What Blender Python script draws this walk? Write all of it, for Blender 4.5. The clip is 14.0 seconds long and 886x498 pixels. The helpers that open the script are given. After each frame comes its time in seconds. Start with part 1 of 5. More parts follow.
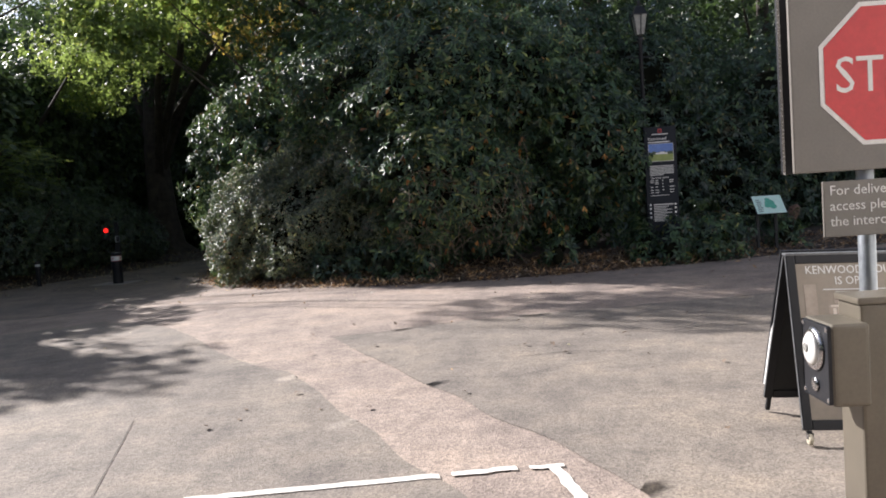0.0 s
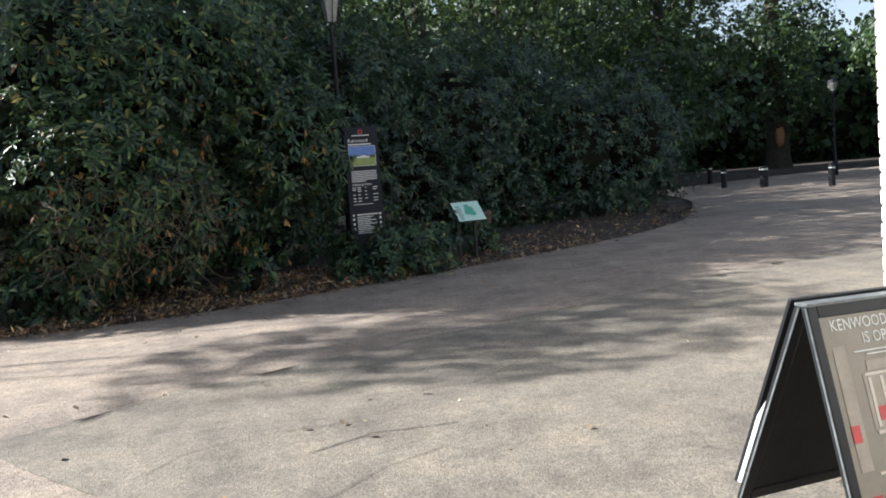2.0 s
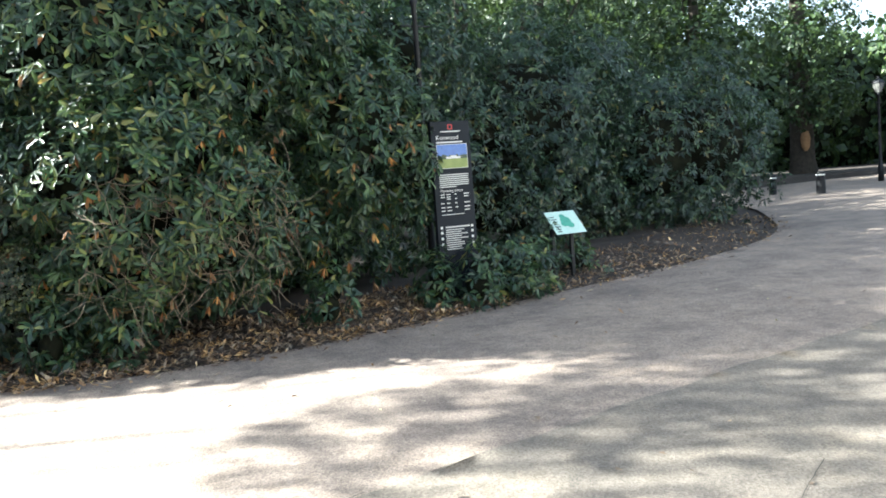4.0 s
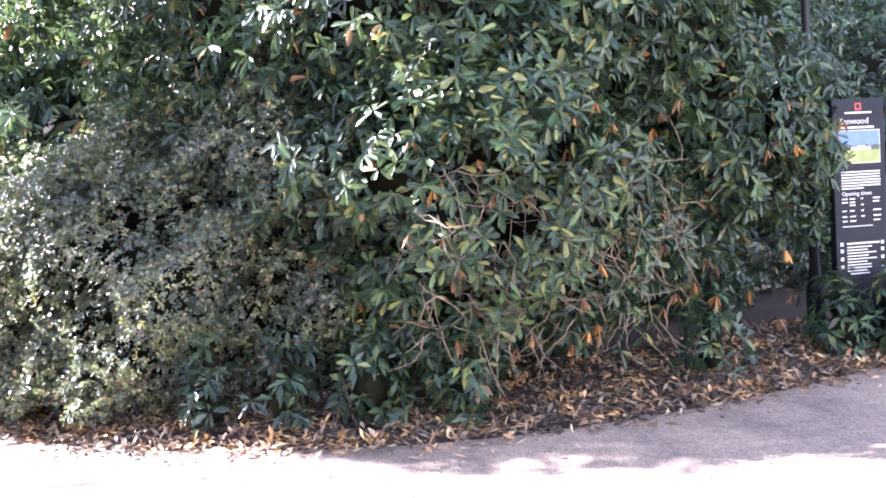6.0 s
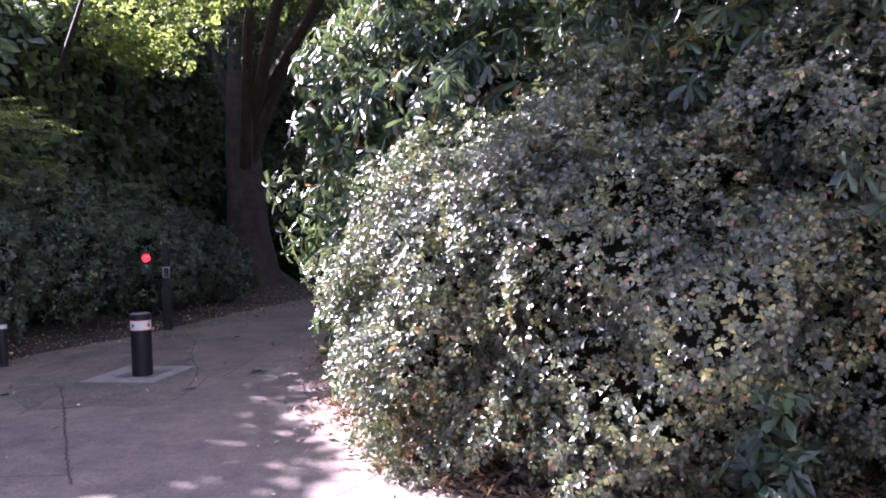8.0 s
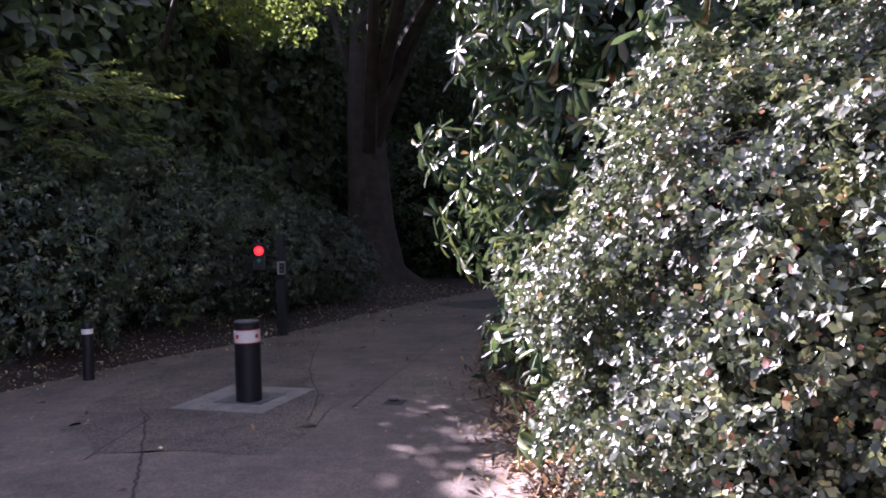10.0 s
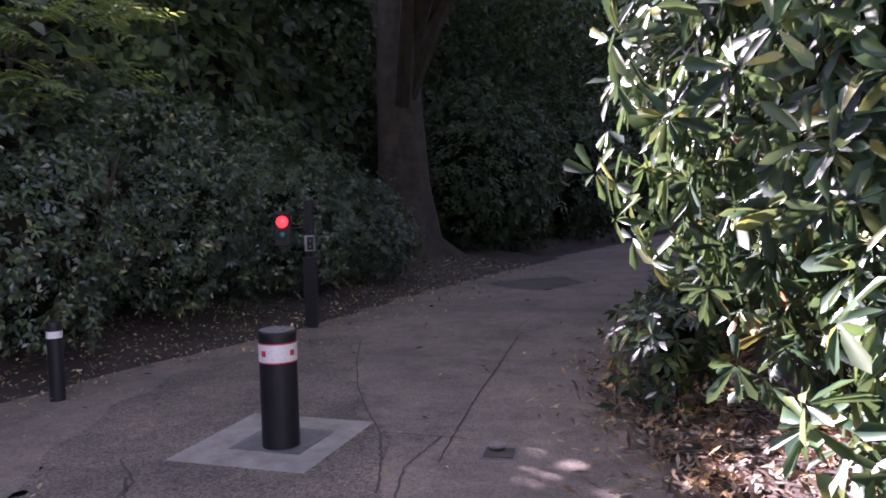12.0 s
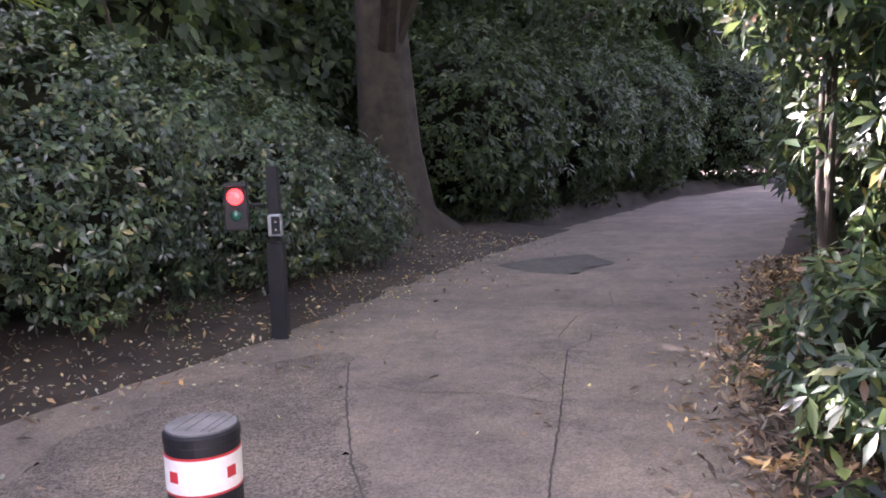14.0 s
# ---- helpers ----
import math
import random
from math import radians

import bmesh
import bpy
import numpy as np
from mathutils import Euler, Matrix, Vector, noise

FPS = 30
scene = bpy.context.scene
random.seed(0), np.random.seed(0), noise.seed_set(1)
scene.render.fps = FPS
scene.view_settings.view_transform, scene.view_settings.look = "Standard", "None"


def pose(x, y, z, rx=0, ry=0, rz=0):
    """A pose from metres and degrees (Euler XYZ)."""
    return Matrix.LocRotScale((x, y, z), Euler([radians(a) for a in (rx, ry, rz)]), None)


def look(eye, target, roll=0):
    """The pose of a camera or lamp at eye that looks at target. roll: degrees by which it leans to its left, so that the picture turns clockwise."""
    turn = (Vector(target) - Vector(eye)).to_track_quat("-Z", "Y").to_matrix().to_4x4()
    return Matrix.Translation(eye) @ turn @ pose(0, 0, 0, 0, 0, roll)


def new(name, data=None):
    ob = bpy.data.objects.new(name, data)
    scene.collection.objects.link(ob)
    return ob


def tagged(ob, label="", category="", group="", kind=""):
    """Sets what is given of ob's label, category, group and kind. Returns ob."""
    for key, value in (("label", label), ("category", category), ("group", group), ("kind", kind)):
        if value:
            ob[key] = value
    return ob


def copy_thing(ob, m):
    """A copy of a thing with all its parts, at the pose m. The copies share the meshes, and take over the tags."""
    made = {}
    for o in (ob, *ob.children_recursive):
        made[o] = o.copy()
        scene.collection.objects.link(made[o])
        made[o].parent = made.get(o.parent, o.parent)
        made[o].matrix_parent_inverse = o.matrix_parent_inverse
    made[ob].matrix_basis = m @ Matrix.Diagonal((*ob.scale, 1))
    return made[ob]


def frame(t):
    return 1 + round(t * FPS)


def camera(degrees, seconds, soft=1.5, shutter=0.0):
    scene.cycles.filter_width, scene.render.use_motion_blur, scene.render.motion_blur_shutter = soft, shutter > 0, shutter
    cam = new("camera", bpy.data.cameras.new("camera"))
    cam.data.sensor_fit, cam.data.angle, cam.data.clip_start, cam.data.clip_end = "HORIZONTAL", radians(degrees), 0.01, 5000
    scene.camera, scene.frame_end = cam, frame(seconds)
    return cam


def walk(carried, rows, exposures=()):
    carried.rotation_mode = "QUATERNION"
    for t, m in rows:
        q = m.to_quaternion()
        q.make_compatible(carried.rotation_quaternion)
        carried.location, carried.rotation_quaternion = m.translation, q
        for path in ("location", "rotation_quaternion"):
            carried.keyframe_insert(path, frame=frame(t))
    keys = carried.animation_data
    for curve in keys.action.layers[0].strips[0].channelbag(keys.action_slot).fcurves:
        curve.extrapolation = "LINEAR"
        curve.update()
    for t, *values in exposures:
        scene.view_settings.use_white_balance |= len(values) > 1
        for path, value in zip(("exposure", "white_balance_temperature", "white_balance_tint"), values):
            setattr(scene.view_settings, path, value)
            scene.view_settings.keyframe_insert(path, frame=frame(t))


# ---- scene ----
cam = camera(57.7, 14.0, soft=1.8)
PATH = [
    (0, (0.554, -0.029, 1.318), (0.551, 1.968, 1.206), -3.7),
    (0.5, (0.392, 0.488, 1.35), (0.741, 2.452, 1.213), -4.2),
    (1, (0.259, 1.017, 1.406), (0.868, 2.916, 1.251), -4.4),
    (1.5, (0.077, 1.555, 1.441), (0.875, 3.381, 1.273), -4.5),
    (2, (-0.088, 2.149, 1.494), (0.797, 3.934, 1.322), -4.6),
    (2.2, (-0.146, 2.377, 1.497), (0.75, 4.156, 1.323), -4.6),
    (4.3, (-0.559, 5.043, 1.625), (0.366, 6.809, 1.462), -4.4),
    (4.5, (-0.603, 5.326, 1.612), (0.31, 7.098, 1.453), -4.2),
    (5, (-0.737, 6.006, 1.621), (0.126, 7.804, 1.476), -4.1),
    (5.5, (-0.953, 6.686, 1.631), (-0.222, 8.543, 1.5), -3.8),
    (6, (-1.242, 7.269, 1.622), (-0.721, 9.197, 1.517), -3.5),
    (6.5, (-1.54, 7.876, 1.631), (-1.264, 9.855, 1.54), -3.0),
    (7, (-1.865, 8.418, 1.625), (-1.815, 10.416, 1.547), -2.5),
    (7.5, (-2.183, 8.985, 1.623), (-2.274, 10.982, 1.549), -2.1),
    (8, (-2.479, 9.54, 1.614), (-2.697, 11.526, 1.546), -1.7),
    (8.2, (-2.591, 9.775, 1.604), (-2.855, 11.757, 1.537), -1.6),
    (10.3, (-3.661, 12.065, 1.495), (-4.159, 14.001, 1.426), -1.3),
    (10.5, (-3.798, 12.277, 1.502), (-4.298, 14.212, 1.427), -1.2),
    (11, (-4.096, 12.785, 1.5), (-4.601, 14.717, 1.398), -1.2),
    (11.5, (-4.396, 13.281, 1.496), (-4.906, 15.21, 1.365), -1.2),
    (12, (-4.679, 13.771, 1.494), (-5.187, 15.7, 1.344), -1.3),
    (12.5, (-4.932, 14.286, 1.479), (-5.441, 16.213, 1.313), -1.2),
    (13, (-5.157, 14.803, 1.494), (-5.657, 16.73, 1.3), -1.4),
    (13.5, (-5.383, 15.365, 1.478), (-5.857, 17.296, 1.261), -1.7),
    (14, (-5.573, 15.927, 1.478), (-6.019, 17.861, 1.235), -1.9),
]
EXPOSURES = [(0, 1.2, 6000, 16), (1, 1.15, 6200, 12), (2.2, 1.5, 5800, 5), (4.3, 2.95, 5800, 2), (5.5, 3.65, 5750, 16), (6.0, 3.9, 5650, 30), (6.5, 3.9, 5550, 44), (7.5, 3.35, 5600, 50), (8.2, 3.1, 5650, 48), (10.3, 2.5, 5700, 46), (11.5, 2.75, 5750, 48), (12.2, 3.3, 5850, 48), (13.2, 3.5, 5850, 48), (14, 4.6, 6300, 43)]
walk(cam, [(t, look(e, a, r)) for t, e, a, r in PATH], EXPOSURES)

# ---- world, sun, exposure ----
SUN_AZ, SUN_EL = radians(56), radians(34)          # azimuth counted from +y towards -x
sun_way = Vector((-math.sin(SUN_AZ) * math.cos(SUN_EL), math.cos(SUN_AZ) * math.cos(SUN_EL), math.sin(SUN_EL)))
sun = new("sun", bpy.data.lights.new("sun", "SUN"))
sun.data.energy, sun.data.angle, sun.data.color = 5.0, radians(0.6), (1.0, 0.93, 0.82)
sun.matrix_world = look(sun_way * 60, (0, 0, 0))
world = bpy.data.worlds.new("sky")
scene.world = world
world.use_nodes = True
sky = world.node_tree.nodes.new("ShaderNodeTexSky")
sky.sky_type, sky.sun_disc, sky.sun_elevation, sky.sun_rotation = "NISHITA", False, SUN_EL, -SUN_AZ
haze = world.node_tree.nodes.new("ShaderNodeHueSaturation")     # a milky, less blue sky
haze.inputs["Saturation"].default_value = 0.5
world.node_tree.links.new(sky.outputs[0], haze.inputs["Color"])
world.node_tree.links.new(haze.outputs[0], world.node_tree.nodes["Background"].inputs[0])
world.node_tree.nodes["Background"].inputs[1].default_value = 0.07

# ---- materials ----
def nodes_of(name):
    m = bpy.data.materials.new(name)
    m.use_nodes = True
    nt = m.node_tree
    return m, nt, nt.nodes["Principled BSDF"]


def ramp(nt, fac, stops):
    r = nt.nodes.new("ShaderNodeValToRGB")
    el = r.color_ramp.elements
    while len(el) < len(stops):
        el.new(0.5)
    for e, (p, c) in zip(el, stops):
        e.position, e.color = p, (*c, 1)
    nt.links.new(fac, r.inputs[0])
    return r.outputs[0]


def noise_tex(nt, scale, detail=5.0, rough=0.6, stretch=None):
    tc = nt.nodes.new("ShaderNodeTexCoord")
    n = nt.nodes.new("ShaderNodeTexNoise")
    n.inputs["Scale"].default_value, n.inputs["Detail"].default_value, n.inputs["Roughness"].default_value = scale, detail, rough
    src = tc.outputs["Object"]
    if stretch:
        mp = nt.nodes.new("ShaderNodeMapping")
        mp.inputs["Scale"].default_value = stretch
        nt.links.new(src, mp.inputs[0])
        src = mp.outputs[0]
    nt.links.new(src, n.inputs["Vector"])
    return n.outputs["Fac"]


def mixed(nt, mode, fac, a, b):
    m = nt.nodes.new("ShaderNodeMix")
    m.data_type, m.blend_type = "RGBA", mode
    for sock, v in ((m.inputs[0], fac), (m.inputs[6], a), (m.inputs[7], b)):
        if isinstance(v, (int, float)):
            sock.default_value = v
        elif isinstance(v, tuple):
            sock.default_value = (*v, 1)
        else:
            nt.links.new(v, sock)
    return m.outputs[2]


def bumped(nt, bsdf, height, strength, distance):
    b = nt.nodes.new("ShaderNodeBump")
    b.inputs["Strength"].default_value, b.inputs["Distance"].default_value = strength, distance
    nt.links.new(height, b.inputs["Height"])
    nt.links.new(b.outputs[0], bsdf.inputs["Normal"])


def surface(name, light, dark, rough=0.6, metal=0.0, scale=6.0, fine=60.0, bump=0.15, spec=0.5):
    """A painted or plain surface: two tones by a broad noise, grain and relief by a fine one."""
    m, nt, b = nodes_of(name)
    broad, grain = noise_tex(nt, scale), noise_tex(nt, fine, 3)
    c = ramp(nt, broad, [(0.3, dark), (0.7, light)])
    c = mixed(nt, "MULTIPLY", 0.35, c, ramp(nt, grain, [(0.3, (0.6, 0.6, 0.6)), (0.7, (1, 1, 1))]))
    nt.links.new(c, b.inputs["Base Color"])
    r = nt.nodes.new("ShaderNodeMapRange")
    r.inputs[3].default_value, r.inputs[4].default_value = max(rough - 0.12, 0.05), min(rough + 0.12, 1)
    nt.links.new(grain, r.inputs[0])
    nt.links.new(r.outputs[0], b.inputs["Roughness"])
    b.inputs["Metallic"].default_value, b.inputs["Specular IOR Level"].default_value = metal, spec
    bumped(nt, b, grain, bump, 0.004)
    return m


def leaf_mat(name, stops, rough, through_light, glow=(0.25, 0.4, 0.05), spec=0.5):
    """Leaves: each one its own tone, broad patches lighter and darker, some light passing through."""
    m, nt, b = nodes_of(name)
    geo = nt.nodes.new("ShaderNodeNewGeometry")
    c = ramp(nt, geo.outputs["Random Per Island"], stops)
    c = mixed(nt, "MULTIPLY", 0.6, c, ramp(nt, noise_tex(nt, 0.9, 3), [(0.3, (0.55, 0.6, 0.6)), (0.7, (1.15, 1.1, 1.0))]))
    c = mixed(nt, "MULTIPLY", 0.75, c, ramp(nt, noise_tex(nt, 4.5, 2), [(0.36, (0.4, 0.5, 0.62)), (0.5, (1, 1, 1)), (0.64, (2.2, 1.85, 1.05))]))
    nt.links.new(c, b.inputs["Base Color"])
    b.inputs["Roughness"].default_value, b.inputs["Specular IOR Level"].default_value = rough, spec
    t = nt.nodes.new("ShaderNodeBsdfTranslucent")
    nt.links.new(mixed(nt, "ADD", 0.35, c, glow), t.inputs[0])
    mix = nt.nodes.new("ShaderNodeMixShader")
    mix.inputs[0].default_value = through_light
    nt.links.new(b.outputs[0], mix.inputs[1])
    nt.links.new(t.outputs[0], mix.inputs[2])
    nt.links.new(mix.outputs[0], nt.nodes["Material Output"].inputs[0])
    return m


def asphalt_mat(name, stones, mid, dark, pit=0.5):
    m, nt, b = nodes_of(name)
    tc = nt.nodes.new("ShaderNodeTexCoord")
    v = nt.nodes.new("ShaderNodeTexVoronoi")
    v.inputs["Scale"].default_value = 95
    nt.links.new(tc.outputs["Object"], v.inputs["Vector"])
    stone = ramp(nt, v.outputs["Color"], [(0.1, dark), (0.5, mid), (0.95, stones)])
    broad = ramp(nt, noise_tex(nt, 0.7, 6, 0.65), [(0.28, (0.6, 0.6, 0.62)), (0.5, (0.9, 0.9, 0.9)), (0.75, (1.2, 1.17, 1.1))])
    c = mixed(nt, "MULTIPLY", 0.9, stone, broad)
    c = mixed(nt, "MULTIPLY", 0.6, c, ramp(nt, noise_tex(nt, 9, 6, 0.7), [(0.3, (0.6, 0.6, 0.6)), (0.6, (1.05, 1.05, 1.05))]))
    c = mixed(nt, "MULTIPLY", 0.7, c, ramp(nt, noise_tex(nt, 2.2, 5, 0.65), [(0.36, (0.66, 0.66, 0.68)), (0.52, (1, 1, 1)), (0.68, (1.2, 1.16, 1.1))]))
    nt.links.new(c, b.inputs["Base Color"])
    b.inputs["Roughness"].default_value = 0.85
    hgt = mixed(nt, "ADD", 0.6, noise_tex(nt, 40, 6, 0.75), v.outputs["Distance"])
    bumped(nt, b, hgt, pit, 0.012)
    return m


M_ROAD = asphalt_mat("worn_sandy_tarmac", (0.45, 0.365, 0.305), (0.325, 0.262, 0.218), (0.2, 0.16, 0.135))
M_PATCH = asphalt_mat("grey_asphalt_patch", (0.3, 0.26, 0.217), (0.222, 0.19, 0.158), (0.145, 0.125, 0.106), 0.4)
M_TAR = asphalt_mat("dark_repair_tar", (0.14, 0.13, 0.12), (0.1, 0.094, 0.087), (0.06, 0.056, 0.052), 0.3)
M_GRAVEL = asphalt_mat("ravelled_stony_drive_edge", (0.33, 0.28, 0.24), (0.19, 0.157, 0.135), (0.08, 0.067, 0.058), 0.9)
M_DRIVE = asphalt_mat("brown_worn_shaded_drive", (0.29, 0.24, 0.205), (0.22, 0.182, 0.155), (0.15, 0.125, 0.108), 0.3)
M_CRACK = surface("dark_crack", (0.09, 0.08, 0.07), (0.05, 0.045, 0.04), 0.9)
M_SOIL = surface("leaf_mould_soil", (0.068, 0.052, 0.043), (0.032, 0.025, 0.021), 0.95, scale=2.5, fine=35, bump=0.8)
M_LINE = surface("worn_white_road_paint", (0.82, 0.8, 0.74), (0.5, 0.47, 0.42), 0.75, scale=14, fine=90, bump=0.3)
M_CONC = surface("pale_concrete", (0.38, 0.35, 0.32), (0.2, 0.185, 0.17), 0.85, scale=5, fine=70, bump=0.3)
M_WHITE = surface("white_masonry_paint", (0.82, 0.81, 0.78), (0.74, 0.73, 0.69), 0.75, scale=3, fine=50, bump=0.3)
M_MORTAR = surface("white_painted_joint", (0.8, 0.79, 0.76), (0.74, 0.73, 0.7), 0.85)
M_PLINTH = surface("black_bitumen_paint", (0.035, 0.034, 0.033), (0.02, 0.02, 0.02), 0.6)
M_BLACK = surface("black_powder_coat", (0.018, 0.019, 0.023), (0.011, 0.012, 0.015), 0.5, scale=4, fine=120, bump=0.08, spec=0.3)
M_BOARD = surface("black_board_back", (0.014, 0.016, 0.017), (0.01, 0.01, 0.01), 0.7)
M_EDGE = surface("worn_grey_frame_edge", (0.2, 0.21, 0.22), (0.08, 0.085, 0.09), 0.4, scale=20)
M_POSTER = surface("brown_poster_paper", (0.28, 0.235, 0.185), (0.2, 0.165, 0.125), 0.45, scale=3, fine=40, bump=0.02, spec=0.7)
M_POSTER_L = surface("pale_poster_print", (0.75, 0.68, 0.6), (0.6, 0.52, 0.44), 0.35, scale=9, fine=60, bump=0.02)
M_POSTER_M = surface("mid_poster_print", (0.42, 0.35, 0.29), (0.3, 0.25, 0.2), 0.35, scale=7, fine=60, bump=0.02)
M_RED = surface("red_print", (0.62, 0.05, 0.05), (0.5, 0.03, 0.04), 0.4, bump=0.03)
M_INK = surface("white_print", (0.82, 0.82, 0.8), (0.74, 0.74, 0.72), 0.5, bump=0.03)
M_SIGN = surface("warm_grey_sign_paint", (0.2, 0.185, 0.165), (0.165, 0.152, 0.135), 0.45, scale=5, fine=150, bump=0.04)
M_TAUPE = surface("taupe_steel_housing", (0.165, 0.145, 0.11), (0.125, 0.11, 0.085), 0.38, scale=4, fine=140, bump=0.05, metal=0.2)
M_STEEL = surface("brushed_steel", (0.62, 0.62, 0.62), (0.45, 0.45, 0.46), 0.25, metal=1.0, scale=10, fine=160, bump=0.05)
M_GALV = surface("galvanised_steel", (0.42, 0.45, 0.48), (0.28, 0.31, 0.34), 0.4, metal=0.7, scale=18, fine=90)
M_CAP = surface("scuffed_grey_cap", (0.2, 0.2, 0.21), (0.1, 0.1, 0.11), 0.55, metal=0.2, scale=12, fine=80, bump=0.3)
M_RUBBER = surface("cream_castor_tyre", (0.6, 0.55, 0.42), (0.4, 0.36, 0.27), 0.7)
M_PANEL = surface("charcoal_sign_face", (0.02, 0.024, 0.033), (0.014, 0.017, 0.024), 0.6, scale=3, fine=140, bump=0.03, spec=0.2)
M_BLUE = surface("printed_sky", (0.12, 0.24, 0.62), (0.08, 0.16, 0.48), 0.4, scale=9)
M_LAWN = surface("printed_lawn", (0.30, 0.36, 0.10), (0.2, 0.27, 0.06), 0.4, scale=12)
M_COPSE = surface("printed_trees", (0.05, 0.09, 0.05), (0.03, 0.05, 0.03), 0.4, scale=20)
M_MAP = surface("pale_mint_map", (0.62, 0.8, 0.74), (0.52, 0.74, 0.66), 0.35, scale=12, bump=0.02)
M_MAPG = surface("green_map_print", (0.12, 0.46, 0.33), (0.08, 0.34, 0.25), 0.4, scale=18, bump=0.02)
M_BARK = surface("furrowed_bark", (0.085, 0.068, 0.052), (0.03, 0.025, 0.02), 0.92, scale=5, fine=28, bump=1.0)
M_STUMP = surface("peeling_red_brown_bark", (0.15, 0.09, 0.06), (0.07, 0.042, 0.03), 0.9, scale=7, fine=35, bump=0.9)
M_SCAR = surface("bare_orange_wood", (0.5, 0.3, 0.16), (0.36, 0.2, 0.1), 0.8)
M_TWIG = surface("dry_twig", (0.3, 0.24, 0.17), (0.17, 0.13, 0.09), 0.85, scale=10, fine=60, bump=0.4)
M_CORE = surface("painted_inner_shade", (0.022, 0.024, 0.014), (0.01, 0.011, 0.008), 0.98, scale=4, fine=18, bump=1.0, spec=0.08)
M_LANTERN = surface("frosted_lantern_glass", (0.75, 0.75, 0.72), (0.6, 0.6, 0.57), 0.3)
M_OLDGLASS = surface("dusty_lantern_glass", (0.3, 0.3, 0.28), (0.16, 0.16, 0.15), 0.25)
M_SLATE = surface("grey_slate", (0.1, 0.1, 0.11), (0.06, 0.06, 0.07), 0.6)

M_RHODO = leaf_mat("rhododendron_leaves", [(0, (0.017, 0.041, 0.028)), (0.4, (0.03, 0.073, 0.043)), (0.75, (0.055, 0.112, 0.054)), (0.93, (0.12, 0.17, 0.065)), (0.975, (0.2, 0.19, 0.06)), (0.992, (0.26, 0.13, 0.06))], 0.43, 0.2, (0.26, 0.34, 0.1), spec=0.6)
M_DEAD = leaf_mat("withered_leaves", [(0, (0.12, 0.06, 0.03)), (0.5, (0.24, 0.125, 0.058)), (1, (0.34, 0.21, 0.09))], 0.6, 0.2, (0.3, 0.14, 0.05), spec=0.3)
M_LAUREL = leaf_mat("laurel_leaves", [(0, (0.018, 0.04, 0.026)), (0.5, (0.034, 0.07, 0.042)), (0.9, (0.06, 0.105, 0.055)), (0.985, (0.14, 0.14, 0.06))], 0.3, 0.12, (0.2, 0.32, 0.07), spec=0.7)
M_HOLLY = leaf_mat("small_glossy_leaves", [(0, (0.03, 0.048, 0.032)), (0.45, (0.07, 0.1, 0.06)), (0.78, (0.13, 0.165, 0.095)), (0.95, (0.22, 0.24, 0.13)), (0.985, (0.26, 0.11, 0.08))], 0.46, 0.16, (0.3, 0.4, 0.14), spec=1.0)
# Rhododendron leaf again, darker and bluer: the thicket's shade put into its colour.
M_RHODO_SHADE = leaf_mat("shade_toned_rhododendron_leaves", [(0, (0.012, 0.03, 0.024)), (0.5, (0.023, 0.055, 0.038)), (0.85, (0.04, 0.082, 0.046)), (0.97, (0.075, 0.115, 0.055)), (0.99, (0.16, 0.14, 0.05))], 0.42, 0.14, (0.16, 0.26, 0.09), spec=0.6)
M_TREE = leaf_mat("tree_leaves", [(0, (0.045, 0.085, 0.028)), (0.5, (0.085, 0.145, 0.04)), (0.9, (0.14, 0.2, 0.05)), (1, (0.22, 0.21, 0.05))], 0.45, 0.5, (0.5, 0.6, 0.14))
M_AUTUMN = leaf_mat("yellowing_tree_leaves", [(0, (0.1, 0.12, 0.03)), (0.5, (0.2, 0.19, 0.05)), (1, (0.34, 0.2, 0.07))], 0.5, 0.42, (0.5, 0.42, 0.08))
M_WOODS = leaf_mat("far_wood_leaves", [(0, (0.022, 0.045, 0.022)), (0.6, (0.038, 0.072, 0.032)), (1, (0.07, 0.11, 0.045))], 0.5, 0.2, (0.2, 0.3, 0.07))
M_PALE = leaf_mat("pale_leaf_scraps", [(0, (0.3, 0.3, 0.2)), (0.6, (0.45, 0.44, 0.32)), (1, (0.6, 0.58, 0.46))], 0.6, 0.1, (0.1, 0.1, 0.05))
M_LITTER = leaf_mat("fallen_leaves", [(0, (0.085, 0.055, 0.042)), (0.35, (0.19, 0.13, 0.09)), (0.7, (0.33, 0.23, 0.16)), (0.9, (0.44, 0.33, 0.23)), (1, (0.55, 0.46, 0.35))], 0.7, 0.1, (0.2, 0.1, 0.04))


def glow_mat(name, colour, strength):
    m, nt, b = nodes_of(name)
    b.inputs["Base Color"].default_value = (*colour, 1)
    b.inputs["Emission Color"].default_value = (*colour, 1)
    b.inputs["Emission Strength"].default_value = strength
    b.inputs["Roughness"].default_value = 0.2
    return m


M_REDLAMP = glow_mat("lit_red_lens", (1.0, 0.02, 0.012), 0.75)
M_GREENLENS = surface("unlit_green_lens", (0.02, 0.16, 0.12), (0.015, 0.11, 0.08), 0.2)

# ---- builders ----
def part(name, bm, material, parent=None, label="", smooth=False):
    me = bpy.data.meshes.new(name)
    bm.to_mesh(me)
    bm.free()
    for mat in material if isinstance(material, tuple) else (material,):
        me.materials.append(mat)
    if smooth:
        me.shade_smooth()
    ob = new(name, me)
    ob.parent = parent
    return tagged(ob, label)


def thing(name, label, category, m=None, group="", kind=""):
    ob = new(name)
    ob.empty_display_size = 0.2
    if m is not None:
        ob.matrix_basis = m
    return tagged(ob, label, category, group, kind)


